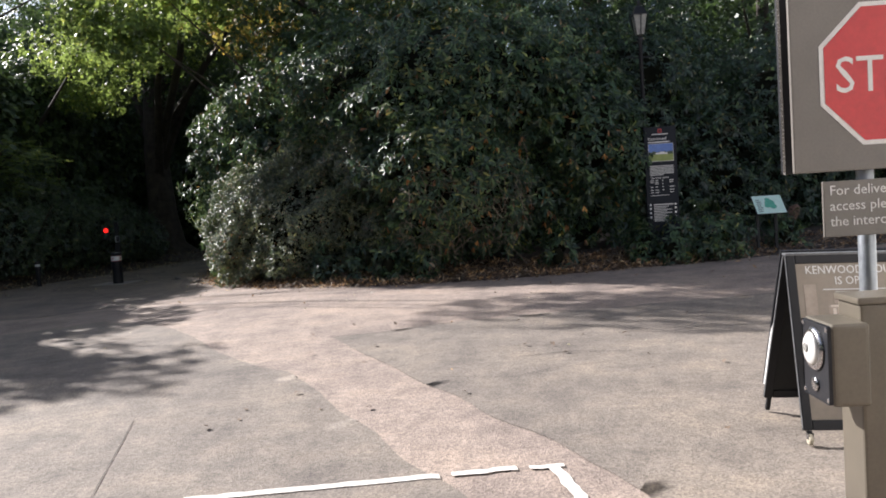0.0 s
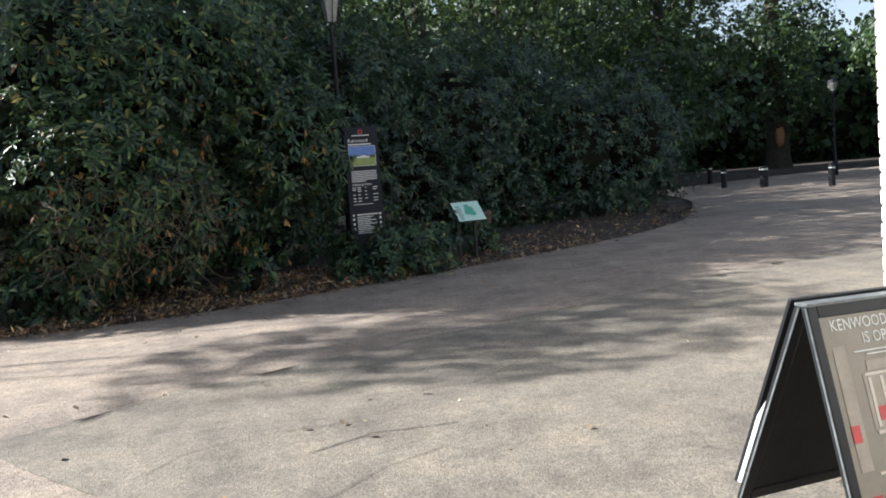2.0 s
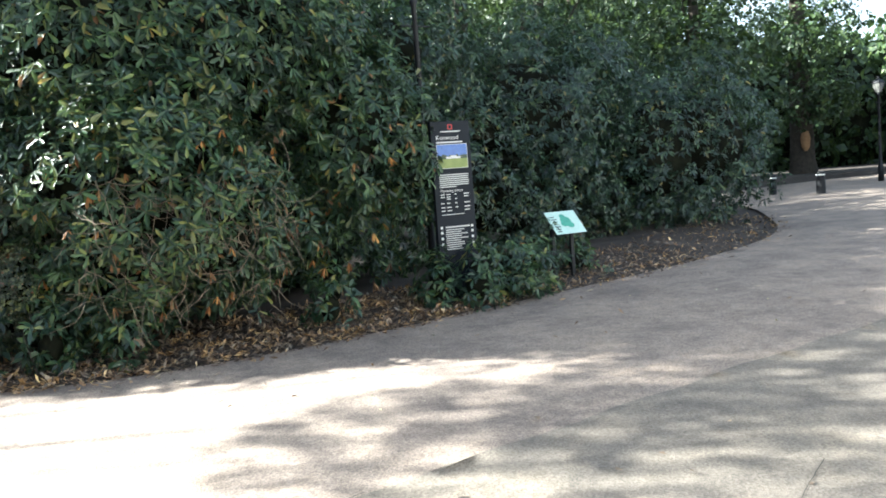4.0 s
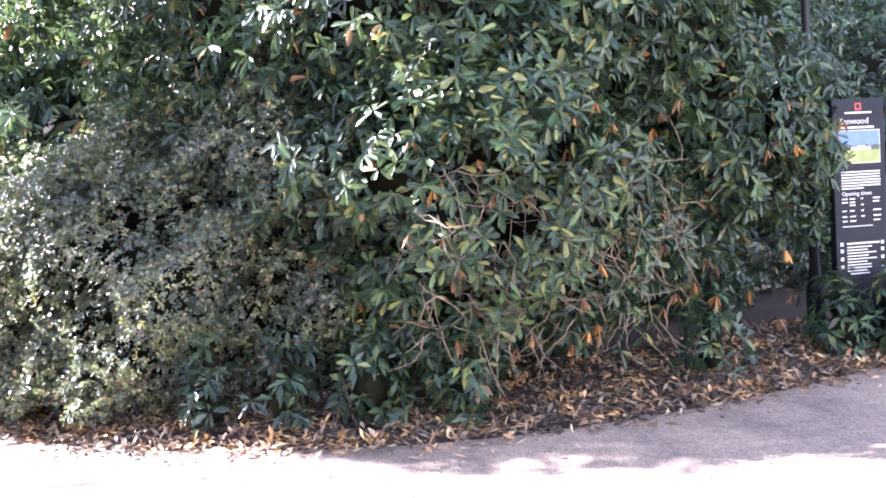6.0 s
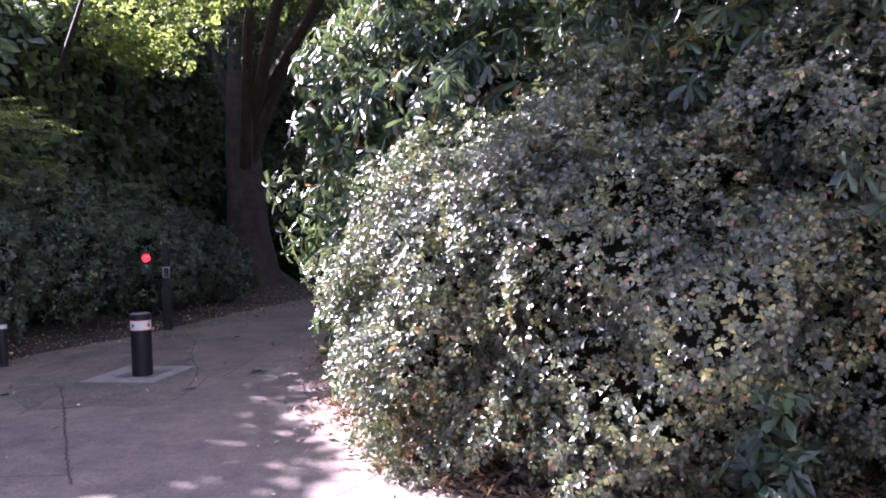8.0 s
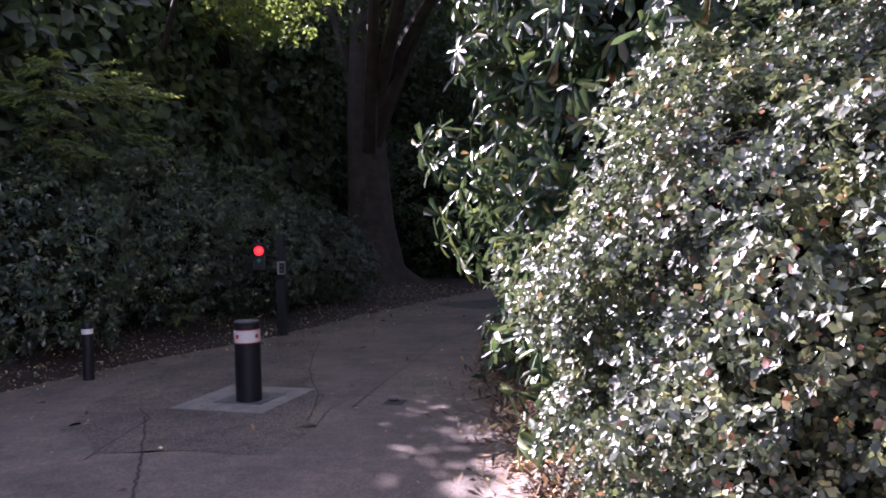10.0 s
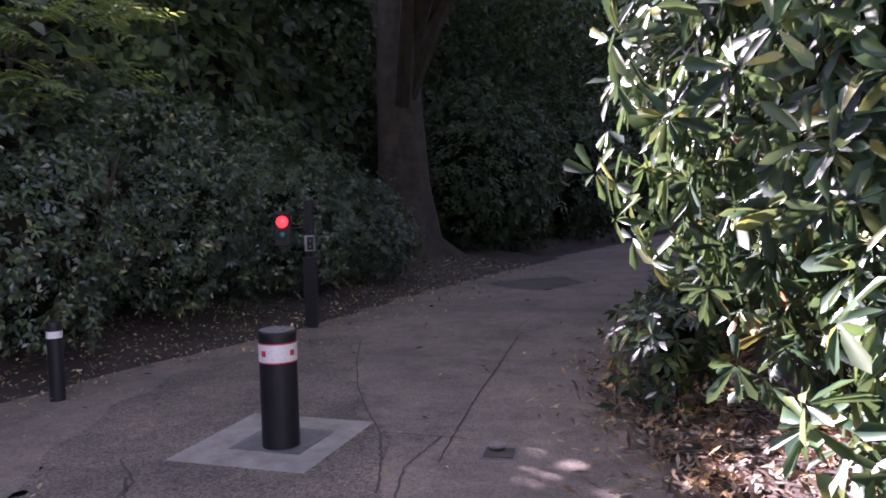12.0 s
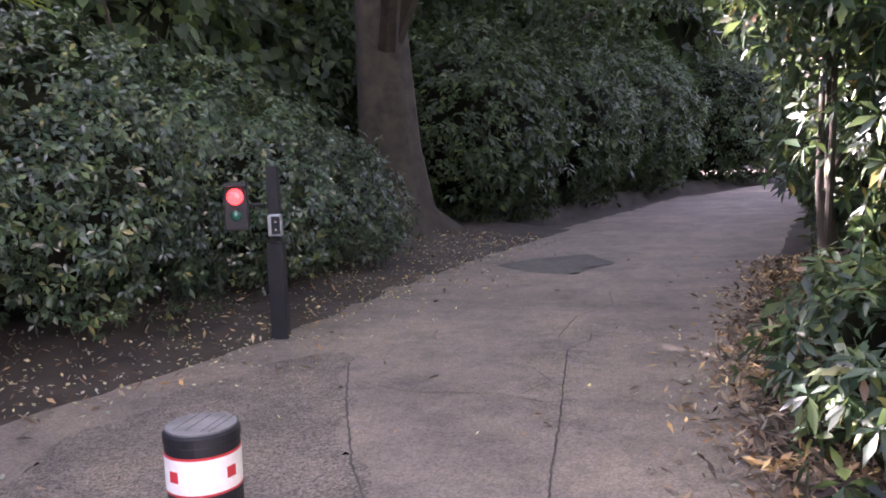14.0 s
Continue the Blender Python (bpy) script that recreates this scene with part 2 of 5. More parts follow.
def box(bm, lo, hi, bevel=0.0, seg=2):
    m = Matrix.Translation([(a + b) / 2 for a, b in zip(lo, hi)]) @ Matrix.Diagonal([b - a for a, b in zip(lo, hi)] + [1])
    vs = bmesh.ops.create_cube(bm, size=1, matrix=m)["verts"]
    if bevel:
        es = {e for v in vs for e in v.link_edges}
        bmesh.ops.bevel(bm, geom=list(es), offset=bevel, segments=seg, affect="EDGES", profile=0.6)
    return bm


def boxed(lo, hi, bevel=0.0, seg=2):
    return box(bmesh.new(), lo, hi, bevel, seg)


def lathe(bm, profile, seg=24, m=Matrix()):
    """Revolves (radius, height) pairs round z."""
    rings = []
    for r, z in profile:
        rings.append([bm.verts.new(m @ Vector((r * math.cos(2 * math.pi * i / seg), r * math.sin(2 * math.pi * i / seg), z))) for i in range(seg)])
    for a, b in zip(rings, rings[1:]):
        for i in range(seg):
            bm.faces.new((a[i], a[(i + 1) % seg], b[(i + 1) % seg], b[i]))
    bm.faces.new(list(reversed(rings[0])))
    bm.faces.new(rings[-1])
    return bm


def tube(bm, pts, radii, seg=8, level=False):
    rings = []
    for i, p in enumerate(pts):
        p = Vector(p)
        a, b = Vector(pts[max(i - 1, 0)]), Vector(pts[min(i + 1, len(pts) - 1)])
        q = Matrix() if level else (b - a).to_track_quat("Z", "Y")
        rings.append([bm.verts.new(p + q @ Vector((radii[i] * math.cos(6.28318 * k / seg), radii[i] * math.sin(6.28318 * k / seg), 0))) for k in range(seg)])
    for a, b in zip(rings, rings[1:]):
        for k in range(seg):
            bm.faces.new((a[k], a[(k + 1) % seg], b[(k + 1) % seg], b[k]))
    bm.faces.new(list(reversed(rings[0])))
    bm.faces.new(rings[-1])
    return bm


def smooth01(v):
    v = np.clip(v, 0, 1)
    return v * v * (3 - 2 * v)


def gz(x, y):
    """The ground's height: a gentle rise ahead and to the right."""
    x, y = np.asarray(x, float), np.asarray(y, float)
    return 0.13 * smooth01((y - 3) / 9) * smooth01((x + 6) / 5) - 0.03 * smooth01((3 - y) / 4) + 0.02 * np.clip(x - 5, 0, 16) * smooth01((y - 6) / 8)


def wobble(p):
    """Lumpy offset for foliage, about -1 to 1."""
    x, y, z = p[:, 0], p[:, 1], p[:, 2]
    return 0.5 * np.sin(2.9 * x + 1.3 * np.sin(2.1 * z)) * np.sin(2.5 * y + 0.7) + 0.35 * np.sin(5.3 * z + 2 * np.sin(3.1 * x)) + 0.3 * np.sin(7.1 * x + 4.3 * y - 5.7 * z)


def rot_frame(axis, rng):
    """Two unit vectors square to each axis, turned by chance."""
    h = np.where(np.abs(axis[:, 2:3]) < 0.9, np.array([[0, 0, 1.0]]), np.array([[1.0, 0, 0]]))
    u = np.cross(axis, h)
    u /= np.linalg.norm(u, axis=1, keepdims=True)
    v = np.cross(axis, u)
    a = rng.uniform(0, 6.283, (len(axis), 1))
    return u * np.cos(a) + v * np.sin(a), v * np.cos(a) - u * np.sin(a)


def leaf_arrays(p, axis, rng, n, length, width, droop, spread=0.35, curl=0.12, faces=2):
    """Whorls of n folded leaves at each point p round its axis, of two, four or six faces each: vertices and triangles."""
    k = len(p)
    u, v = rot_frame(axis, rng)
    out = []
    for i in range(n):
        a = 6.283 * i / n + rng.normal(0, 0.35, (k, 1))
        ln = length * rng.uniform(0.6, 1.15, (k, 1))
        d = u * np.cos(a) + v * np.sin(a) + axis * rng.normal(spread, 0.35, (k, 1))
        d[:, 2:3] -= droop * rng.uniform(0.4, 1.4, (k, 1))
        d /= np.linalg.norm(d, axis=1, keepdims=True)
        s = np.cross(d, axis)
        s /= np.linalg.norm(s, axis=1, keepdims=True) + 1e-6
        s = s + axis * rng.normal(0, 0.3, (k, 1))
        nn = np.cross(s, d)
        w = width * rng.uniform(0.75, 1.2, (k, 1)) * ln / length
        b = p + d * ln * 0.08
        m = p + d * ln * 0.6 - nn * ln * 0.05
        tip = p + d * ln
        tip[:, 2:3] -= ln * curl
        edge = m + nn * w * 0.35
        if faces == 6:
            far = p + d * ln * 0.82 + nn * w * 0.25
            far[:, 2:3] -= ln * curl * 0.45
            low = p + d * ln * 0.38 + nn * w * 0.2
            out.append(np.stack([b, low - s * w * 0.62, far - s * w * 0.92, tip, far + s * w * 0.92, low + s * w * 0.62, m + d * ln * 0.05], 1))
        elif faces == 4:
            out.append(np.stack([b, edge - s * w, m, edge + s * w, tip], 1))
        else:
            out.append(np.stack([b, edge - s * w, tip, edge + s * w], 1))
    vs = np.concatenate(out, 0).reshape(-1, 3)
    if faces == 2:
        base = (np.arange(len(vs) // 4) * 4)[:, None]
        return vs, np.concatenate([base + np.array([[0, 2, 1]]), base + np.array([[0, 3, 2]])], 0)
    if faces == 6:
        base = (np.arange(len(vs) // 7) * 7)[:, None]
        return vs, np.concatenate([base + np.array([[a, 6, (a + 1) % 6]]) for a in range(6)], 0)
    base = (np.arange(len(vs) // 5) * 5)[:, None]
    tri = np.concatenate([base + np.array([[0, 2, 1]]), base + np.array([[0, 3, 2]]), base + np.array([[1, 2, 4]]), base + np.array([[2, 3, 4]])], 0)
    return vs, tri


def tri_mesh(name, vs, tri, material, parent=None, kind=""):
    me = bpy.data.meshes.new(name)
    me.vertices.add(len(vs))
    me.vertices.foreach_set("co", np.asarray(vs, np.float32).ravel())
    me.loops.add(tri.size)
    me.loops.foreach_set("vertex_index", np.asarray(tri, np.int32).ravel())
    me.polygons.add(len(tri))
    me.polygons.foreach_set("loop_start", np.arange(0, tri.size, 3, dtype=np.int32))
    me.update(calc_edges=True)
    me.materials.append(material)
    ob = new(name, me)
    ob.parent = parent
    return tagged(ob, kind=kind)


def on_lumps(lumps, density, rng, rough, depth, floor):
    """Points and outward ways over a union of ellipsoids (x, y, z, rx, ry, rz)."""
    P, N = [], []
    for i, (cx, cy, cz, rx, ry, rz) in enumerate(lumps):
        area = 4 * math.pi * (((rx * ry) ** 1.6 + (rx * rz) ** 1.6 + (ry * rz) ** 1.6) / 3) ** (1 / 1.6)
        k = int(area * density)
        d = rng.normal(size=(k, 3))
        d /= np.linalg.norm(d, axis=1, keepdims=True)
        r = np.array([rx, ry, rz])
        c = np.array([cx, cy, cz])
        p = c + d * r
        f = 1 + rough * wobble(p) - depth * rng.uniform(0, 1, k) ** 2
        p = c + d * r * f[:, None]
        n = d / r
        n /= np.linalg.norm(n, axis=1, keepdims=True)
        keep = p[:, 2] > gz(p[:, 0], p[:, 1]) + floor
        for j, (ox, oy, oz, qx, qy, qz) in enumerate(lumps):
            if j != i:
                keep &= (((p - np.array([ox, oy, oz])) / np.array([qx, qy, qz])) ** 2).sum(1) > 0.62
        P.append(p[keep]), N.append(n[keep])
    return np.concatenate(P), np.concatenate(N)


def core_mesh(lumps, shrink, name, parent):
    # Near-black solid under the leaves: inner shade put into colour, light blocked.
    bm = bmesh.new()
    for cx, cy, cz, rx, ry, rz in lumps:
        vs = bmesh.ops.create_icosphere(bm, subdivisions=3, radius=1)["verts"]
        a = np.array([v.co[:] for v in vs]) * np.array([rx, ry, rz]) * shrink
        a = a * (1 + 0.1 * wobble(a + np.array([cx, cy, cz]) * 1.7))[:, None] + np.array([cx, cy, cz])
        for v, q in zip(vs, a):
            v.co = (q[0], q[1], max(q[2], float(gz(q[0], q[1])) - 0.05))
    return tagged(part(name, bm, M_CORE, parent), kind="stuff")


def bush(name, label, lumps, kind, density, seed, floor=0.12, rough=0.1, depth=0.3, shrink=0.66, stems=3, group="", scale=1.0, shown=0, toward=(0, 1, 0), faces=2, relief=0.0, jitter=0.35, gaps=0.55):
    """A shrub: stems, a near-black core painted as inner shade, and leaves. kind picks the leaf; shown: whorls nearest
    the walk as parts of their own.
    """
    rng = np.random.default_rng(seed)
    material, n, ln, wd, droop, spread = kind
    cx, cy = lumps[0][0], lumps[0][1]
    top = thing(name, label, "bush", None, group)
    p, nrm = on_lumps(lumps, density, rng, rough, depth, floor)
    seen = (nrm @ np.array(toward) < 0.4) | (rng.random(len(p)) < 0.1)
    p, nrm = p[seen], nrm[seen]
    hollow = wobble(p * 1.9 + seed) + 0.5 * wobble(p * 4.1 - seed)
    keep = hollow > -gaps - 0.5 * rng.random(len(p))
    p, nrm = p[keep] + nrm[keep] * relief * np.clip(hollow[keep] - 0.2, -1, 0.6)[:, None], nrm[keep]
    sprig = rng.random(len(p)) < 0.09
    p = p + nrm * (sprig * rng.uniform(0.04, 0.24, len(p)) * min(1.0, 8 * ln * scale))[:, None]
    axis = nrm + np.array([0, 0, 0.35]) + rng.normal(0, jitter, nrm.shape)
    axis /= np.linalg.norm(axis, axis=1, keepdims=True)
    if shown:
        order = np.argsort(p @ np.array(toward) - 0.6 * (nrm @ np.array(toward)))[:shown]
        forms = []
        for k in range(8):
            vs, tri = leaf_arrays(np.zeros((1, 3)), np.array([[0, 0, 1.0]]), rng, n, ln * scale, wd * scale, 0.0, spread - 0.15, faces=6)
            ob = tri_mesh("leaf_whorl", vs, tri, material, top)
            forms.append(ob.data)
            bpy.data.objects.remove(ob)
        for k in order:
            ob = new("leaf_whorl", forms[k % 8])
            ob.parent = top
            ob.matrix_basis = Matrix.Translation(p[k]) @ Vector(axis[k]).to_track_quat("Z", "Y").to_matrix().to_4x4() @ pose(0, 0, 0, 0, 0, rng.uniform(0, 360))
        rest = np.ones(len(p), bool)
        rest[order] = False
        p, axis = p[rest], axis[rest]
    vs, tri = leaf_arrays(p, axis, rng, n, ln * scale, wd * scale, droop, spread, faces=faces)
    tri_mesh("leaves", vs, tri, material, top, "stuff")
    core_mesh(lumps, shrink, "shade_core", top)
    for i in range(stems):
        l = lumps[rng.integers(len(lumps))]
        x, y = l[0] + rng.normal(0, l[3] * 0.35), l[1] + rng.normal(0, l[4] * 0.35)
        z0 = float(gz(x, y)) - 0.05
        ex, ey = l[0] + rng.normal(0, l[3] * 0.6), l[1] + rng.normal(0, l[4] * 0.6)
        pts = [(x + (ex - x) * t + rng.normal(0, 0.05), y + (ey - y) * t + rng.normal(0, 0.05), z0 + (l[2] + l[5] * 0.5) * t) for t in (0, 0.3, 0.65, 1)]
        part("stem", tube(bmesh.new(), pts, [w * min(1.0, 0.05 + 0.6 * l[3]) for w in (0.045, 0.035, 0.025, 0.01)], 6), M_BARK, top)
    return top


RHODO = (M_RHODO, 7, 0.14, 0.021, 0.5, 0.25)
RHODO_SHADE = (M_RHODO_SHADE, 7, 0.14, 0.021, 0.5, 0.25)
BROAD = (M_RHODO, 8, 0.17, 0.025, 0.7, -0.1)
HOLLY = (M_HOLLY, 5, 0.038, 0.0115, 0.1, 0.5)
UNDER = (M_LAUREL, 6, 0.085, 0.016, 0.3, 0.3)
# Duller, darker leaf for the far hedges: deep shade put into the colour.
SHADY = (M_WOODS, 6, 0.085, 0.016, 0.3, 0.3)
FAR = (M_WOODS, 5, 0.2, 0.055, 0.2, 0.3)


def tree(name, label, x, y, height, girth, clumps, seed, material=None, leaf=(0.15, 0.05), density=15, lean=(0, 0), group="", flare=0.75, roots=45):
    """A tree: flared tapered trunk, a limb to each clump, and clumps of leaves (dx, dy, z, rx, ry, rz)."""
    rng = np.random.default_rng(seed)
    z0 = float(gz(x, y)) - 0.1
    top = thing(name, label, "tree", None, group)
    pts, rad = [], []
    for t in (0, 0.02, 0.06, 0.15, 0.35, 0.6, 0.85, 1):
        pts.append((x + lean[0] * t + rng.normal(0, 0.03), y + lean[1] * t + rng.normal(0, 0.03), z0 + height * t))
        rad.append(girth * (1.0 - 0.8 * t + flare * math.exp(-t * roots)))
    bm = tube(bmesh.new(), pts, rad, 16, True)
    for v in bm.verts:
        a = math.atan2(v.co.y - y, v.co.x - x)
        k = 1 + (0.05 + 0.4 * math.exp(-2.2 * max(v.co.z, 0))) * math.sin(5 * a + 0.4 * v.co.z) + 0.04 * math.sin(11 * a - 2 * v.co.z)
        v.co.x, v.co.y = x + (v.co.x - x) * k, y + (v.co.y - y) * k
    part("trunk", bm, M_BARK, top, smooth=True)
    for dx, dy, z, rx, ry, rz in clumps:
        t0 = rng.uniform(0.3, 0.75) * min(1.0, z / height)
        a = Vector((x + lean[0] * t0, y + lean[1] * t0, z0 + height * t0))
        b = Vector((x + dx, y + dy, z))
        mid = a.lerp(b, 0.5) + Vector((rng.normal(0, 0.25), rng.normal(0, 0.25), 0.35))
        part("limb", tube(bmesh.new(), [a, a.lerp(mid, 0.5), mid, mid.lerp(b, 0.6), b], [girth * 0.34, girth * 0.27, girth * 0.2, girth * 0.12, 0.015], 7), M_BARK, top)
    lumps = [(x + dx, y + dy, z, rx, ry, rz) for dx, dy, z, rx, ry, rz in clumps]
    p, nrm = on_lumps(lumps, density, rng, 0.22, 0.75, 1.2)
    gap = wobble(p * 1.3 + 5) > -0.45
    p, nrm = p[gap], nrm[gap]
    axis = nrm + np.array([0, 0, 0.5]) + rng.normal(0, 0.5, nrm.shape)
    axis /= np.linalg.norm(axis, axis=1, keepdims=True)
    vs, tri = leaf_arrays(p, axis, rng, 4, leaf[0], leaf[1], 0.25, 0.2)
    tri_mesh("crown", vs, tri, material or M_TREE, top, "stuff")
    return top


# ---- ground and road ----
ROAD_RIGHT = [(-1.4, 39), (-3.0, 30), (-4.2, 24.7), (-4.9, 21.5), (-5.05, 19.3), (-4.7, 18.2), (-4.1, 16.1), (-3.4, 14.75), (-2.75, 13.7), (-1.9, 12.9), (-0.9, 12.4), (0.0, 12.1), (1.3, 12.05), (2.5, 12.22), (3.7, 12.5), (5.0, 12.8), (6.8, 13.05), (9.0, 13.5), (11.5, 14.5), (13.6, 16.4), (17, 20), (20, 26)]
ROAD_REST = [(40, 30), (40, 4.6), (3.3, 4.6), (3.3, -14), (-9.6, -14), (-9.6, 14), (-9.2, 19.2), (-8.45, 21.2), (-8.15, 22.8), (-7.7, 25.5), (-6.6, 30), (-3.9, 39), (6, 52), (9, 50), (1.5, 43)]


def rounded(pts, rounds=2):
    """Cuts the corners of a closed outline."""
    a = np.array(pts, float)
    for _ in range(rounds):
        n = np.roll(a, -1, 0)
        a = np.stack([a * 0.75 + n * 0.25, a * 0.25 + n * 0.75], 1).reshape(-1, 2)
    return a


ROAD_POLY = rounded(ROAD_RIGHT + ROAD_REST)


def inside(poly, x, y):
    hit = np.zeros(np.shape(x), bool)
    for (x0, y0), (x1, y1) in zip(poly, np.roll(poly, -1, 0)):
        with np.errstate(divide="ignore", invalid="ignore"):
            hit ^= ((y0 > y) != (y1 > y)) & (x < (x1 - x0) * (y - y0) / (y1 - y0) + x0)
    return hit


def snapped(poly, x, y, reach):
    """Moves points that lie within reach of the outline onto it."""
    best, bx, by = np.full(x.shape, reach), x.copy(), y.copy()
    for (x0, y0), (x1, y1) in zip(poly, np.roll(poly, -1, 0)):
        ex, ey = x1 - x0, y1 - y0
        t = np.clip(((x - x0) * ex + (y - y0) * ey) / (ex * ex + ey * ey), 0, 1)
        qx, qy = x0 + t * ex, y0 + t * ey
        d = np.hypot(qx - x, qy - y)
        near = d < best
        best, bx, by = np.where(near, d, best), np.where(near, qx, bx), np.where(near, qy, by)
    return bx, by


def sheet(name, poly, step, lift, material, parent=None, ragged=0.0):
    """A sheet over a plan outline that follows the ground."""
    poly = np.array(poly, float)
    lo, hi = poly.min(0) - step, poly.max(0) + step
    nx, ny = int((hi[0] - lo[0]) / step) + 2, int((hi[1] - lo[1]) / step) + 2
    gx, gy = np.meshgrid(lo[0] + np.arange(nx) * step, lo[1] + np.arange(ny) * step, indexing="ij")
    cell = inside(poly, gx[:-1, :-1] + step / 2, gy[:-1, :-1] + step / 2)
    sx, sy = snapped(poly, gx, gy, step * 0.75)
    if ragged:
        sx = sx + ragged * np.sin(7 * gy + 3 * gx)
        sy = sy + ragged * np.sin(6 * gx - 4 * gy)
    z = gz(sx, sy) + lift
    idx = np.arange(nx * ny).reshape(nx, ny)
    i, j = np.nonzero(cell)
    a, b, c, d = idx[i, j], idx[i + 1, j], idx[i + 1, j + 1], idx[i, j + 1]
    tri = np.concatenate([np.stack([a, b, c], 1), np.stack([a, c, d], 1)])
    used, inv = np.unique(tri, return_inverse=True)
    vs = np.stack([sx.ravel(), sy.ravel(), z.ravel()], 1)[used]
    ob = tri_mesh(name, vs, inv.reshape(-1, 3), material, parent)
    ob.data.shade_smooth()
    return ob


def edge_distance(x, y):
    best = np.full(np.shape(x), 99.0)
    for (x0, y0), (x1, y1) in zip(ROAD_POLY, np.roll(ROAD_POLY, -1, 0)):
        ex, ey = x1 - x0, y1 - y0
        t = np.clip(((x - x0) * ex + (y - y0) * ey) / (ex * ex + ey * ey + 1e-9), 0, 1)
        best = np.minimum(best, np.hypot(x0 + t * ex - x, y0 + t * ey - y))
    return best


def verge(x, y):
    """Height of the soil above the even ground: sunk under the road, a low bank beside it."""
    d = np.where(inside(ROAD_POLY, x, y), -1.0, 1.0) * edge_distance(x, y)
    return -0.012 + 0.02 * np.clip(d / 0.1, -1.5, 1) + 0.20 * smooth01(d / 1.8) + 0.015 * np.sin(5 * x + 2 * y) * np.sin(4 * y - x) * (d > 0.1)


def ground_sheet():
    xs = np.concatenate([[-600, -200, -80, -45, -30], np.arange(-22, -11, 1.0), np.arange(-11, 13, 0.16), np.arange(13, 46, 1.0), [60, 100, 220, 600]])
    ys = np.concatenate([[-600, -200, -80, -40], np.arange(-20, 11, 1.0), np.arange(11, 31, 0.16), np.arange(31, 62, 1.0), [80, 120, 240, 600]])
    gx, gy = np.meshgrid(xs, ys, indexing="ij")
    z = gz(gx, gy) + verge(gx, gy)
    coarse = (gx < -10.9) | (gx > 12.5) | (gy < 10.5) | (gy > 30.5)
    z = np.where(coarse & (edge_distance(gx, gy) < 1.2), gz(gx, gy) - 0.05, z)
    idx = np.arange(gx.size).reshape(gx.shape)
    a, b, c, d = idx[:-1, :-1].ravel(), idx[1:, :-1].ravel(), idx[1:, 1:].ravel(), idx[:-1, 1:].ravel()
    tri = np.concatenate([np.stack([a, b, c], 1), np.stack([a, c, d], 1)])
    ob = tri_mesh("ground", np.stack([gx.ravel(), gy.ravel(), z.ravel()], 1), tri, M_SOIL)
    ob.data.shade_smooth()
    return tagged(ob, "dark brown woodland soil strewn with dead leaves", "ground", kind="structure")


ground_sheet()
road = tagged(sheet("road", ROAD_POLY, 0.21, 0.0, M_ROAD), "worn sandy tarmac drive with grey repairs", "road", kind="structure")
sheet("asphalt_patch", [(-0.62, 7.85), (0.9, 8.35), (4.5, 8.9), (10, 9.5), (10, 4.9), (3.25, 4.75), (2.6, 3.3), (1.5, 2.6), (1.3, 3.7)], 0.12, 0.004, M_PATCH, road, 0.02)
sheet("asphalt_patch", [(-1.35, 7.0), (-0.75, 6.4), (0.65, 3.3), (0.7, 0.4), (-5.1, 0.4), (-6.5, 5), (-5.5, 10.0), (-4.0, 10.6), (-2.6, 9.2)], 0.12, 0.004, M_PATCH, road, 0.02)
sheet("asphalt_patch", [(-7.2, 25.9), (-6.85, 26.5), (-6.1, 27.0), (-5.7, 26.2), (-6.2, 25.2), (-6.8, 25.4)], 0.12, 0.008, M_TAR, road, 0.03)
# Brown drive tarmac, darkened so that the shade sits in its colour.
sheet("shaded_drive_surface", [(-9.5, 16), (-9.5, 19.3), (-8.75, 21.2), (-8.45, 22.8), (-8.0, 25.5), (-6.9, 30), (-4.2, 38.5), (-1.2, 38.5), (-2.7, 30), (-3.9, 24.7), (-4.65, 21.5), (-4.75, 19.3), (-4.45, 18.2), (-4.1, 16.9), (-3.75, 15.7), (-3.3, 14.9), (-3.9, 13.2), (-5.5, 12.0), (-9.4, 11.6)], 0.12, 0.004, M_DRIVE, road, 0.025)
sheet("ravelled_edge", [(-5.8, 16.6), (-6.0, 17.5), (-6.3, 18.33), (-6.58, 18.84), (-6.86, 19.41), (-7.22, 20.35), (-7.5, 21.2), (-7.75, 21.6), (-8.3, 20.6), (-8.5, 19.4), (-8.3, 18.2), (-7.8, 16.9), (-7.0, 16.4)], 0.1, 0.0075, M_GRAVEL, road, 0.06)

# ---- foliage, largest first ----
bush("rhododendron_bush", "large dark green rhododendron overhanging dry leaf litter beside the drive",
     [(0.7, 14.0, 1.75, 1.75, 1.95, 1.5), (0.9, 14.3, 3.3, 2.2, 2.1, 1.7), (2.5, 14.6, 3.2, 1.4, 1.6, 1.7), (-0.7, 15.1, 3.4, 1.6, 1.5, 1.5), (2.0, 14.6, 1.6, 1.1, 1.5, 1.1), (3.05, 13.7, 2.35, 0.85, 0.85, 1.15), (0.85, 12.95, 2.3, 0.85, 0.65, 0.7), (1.25, 12.9, 1.3, 0.7, 0.6, 0.75), (0.45, 13.15, 1.0, 0.8, 0.6, 0.62), (3.72, 13.42, 2.0, 0.4, 0.38, 0.95), (2.8, 15.1, 0.9, 1.4, 0.9, 0.9)], RHODO, 88, 11, floor=0.3, rough=0.2, relief=0.16, shrink=0.58, stems=0, shown=260, faces=6)
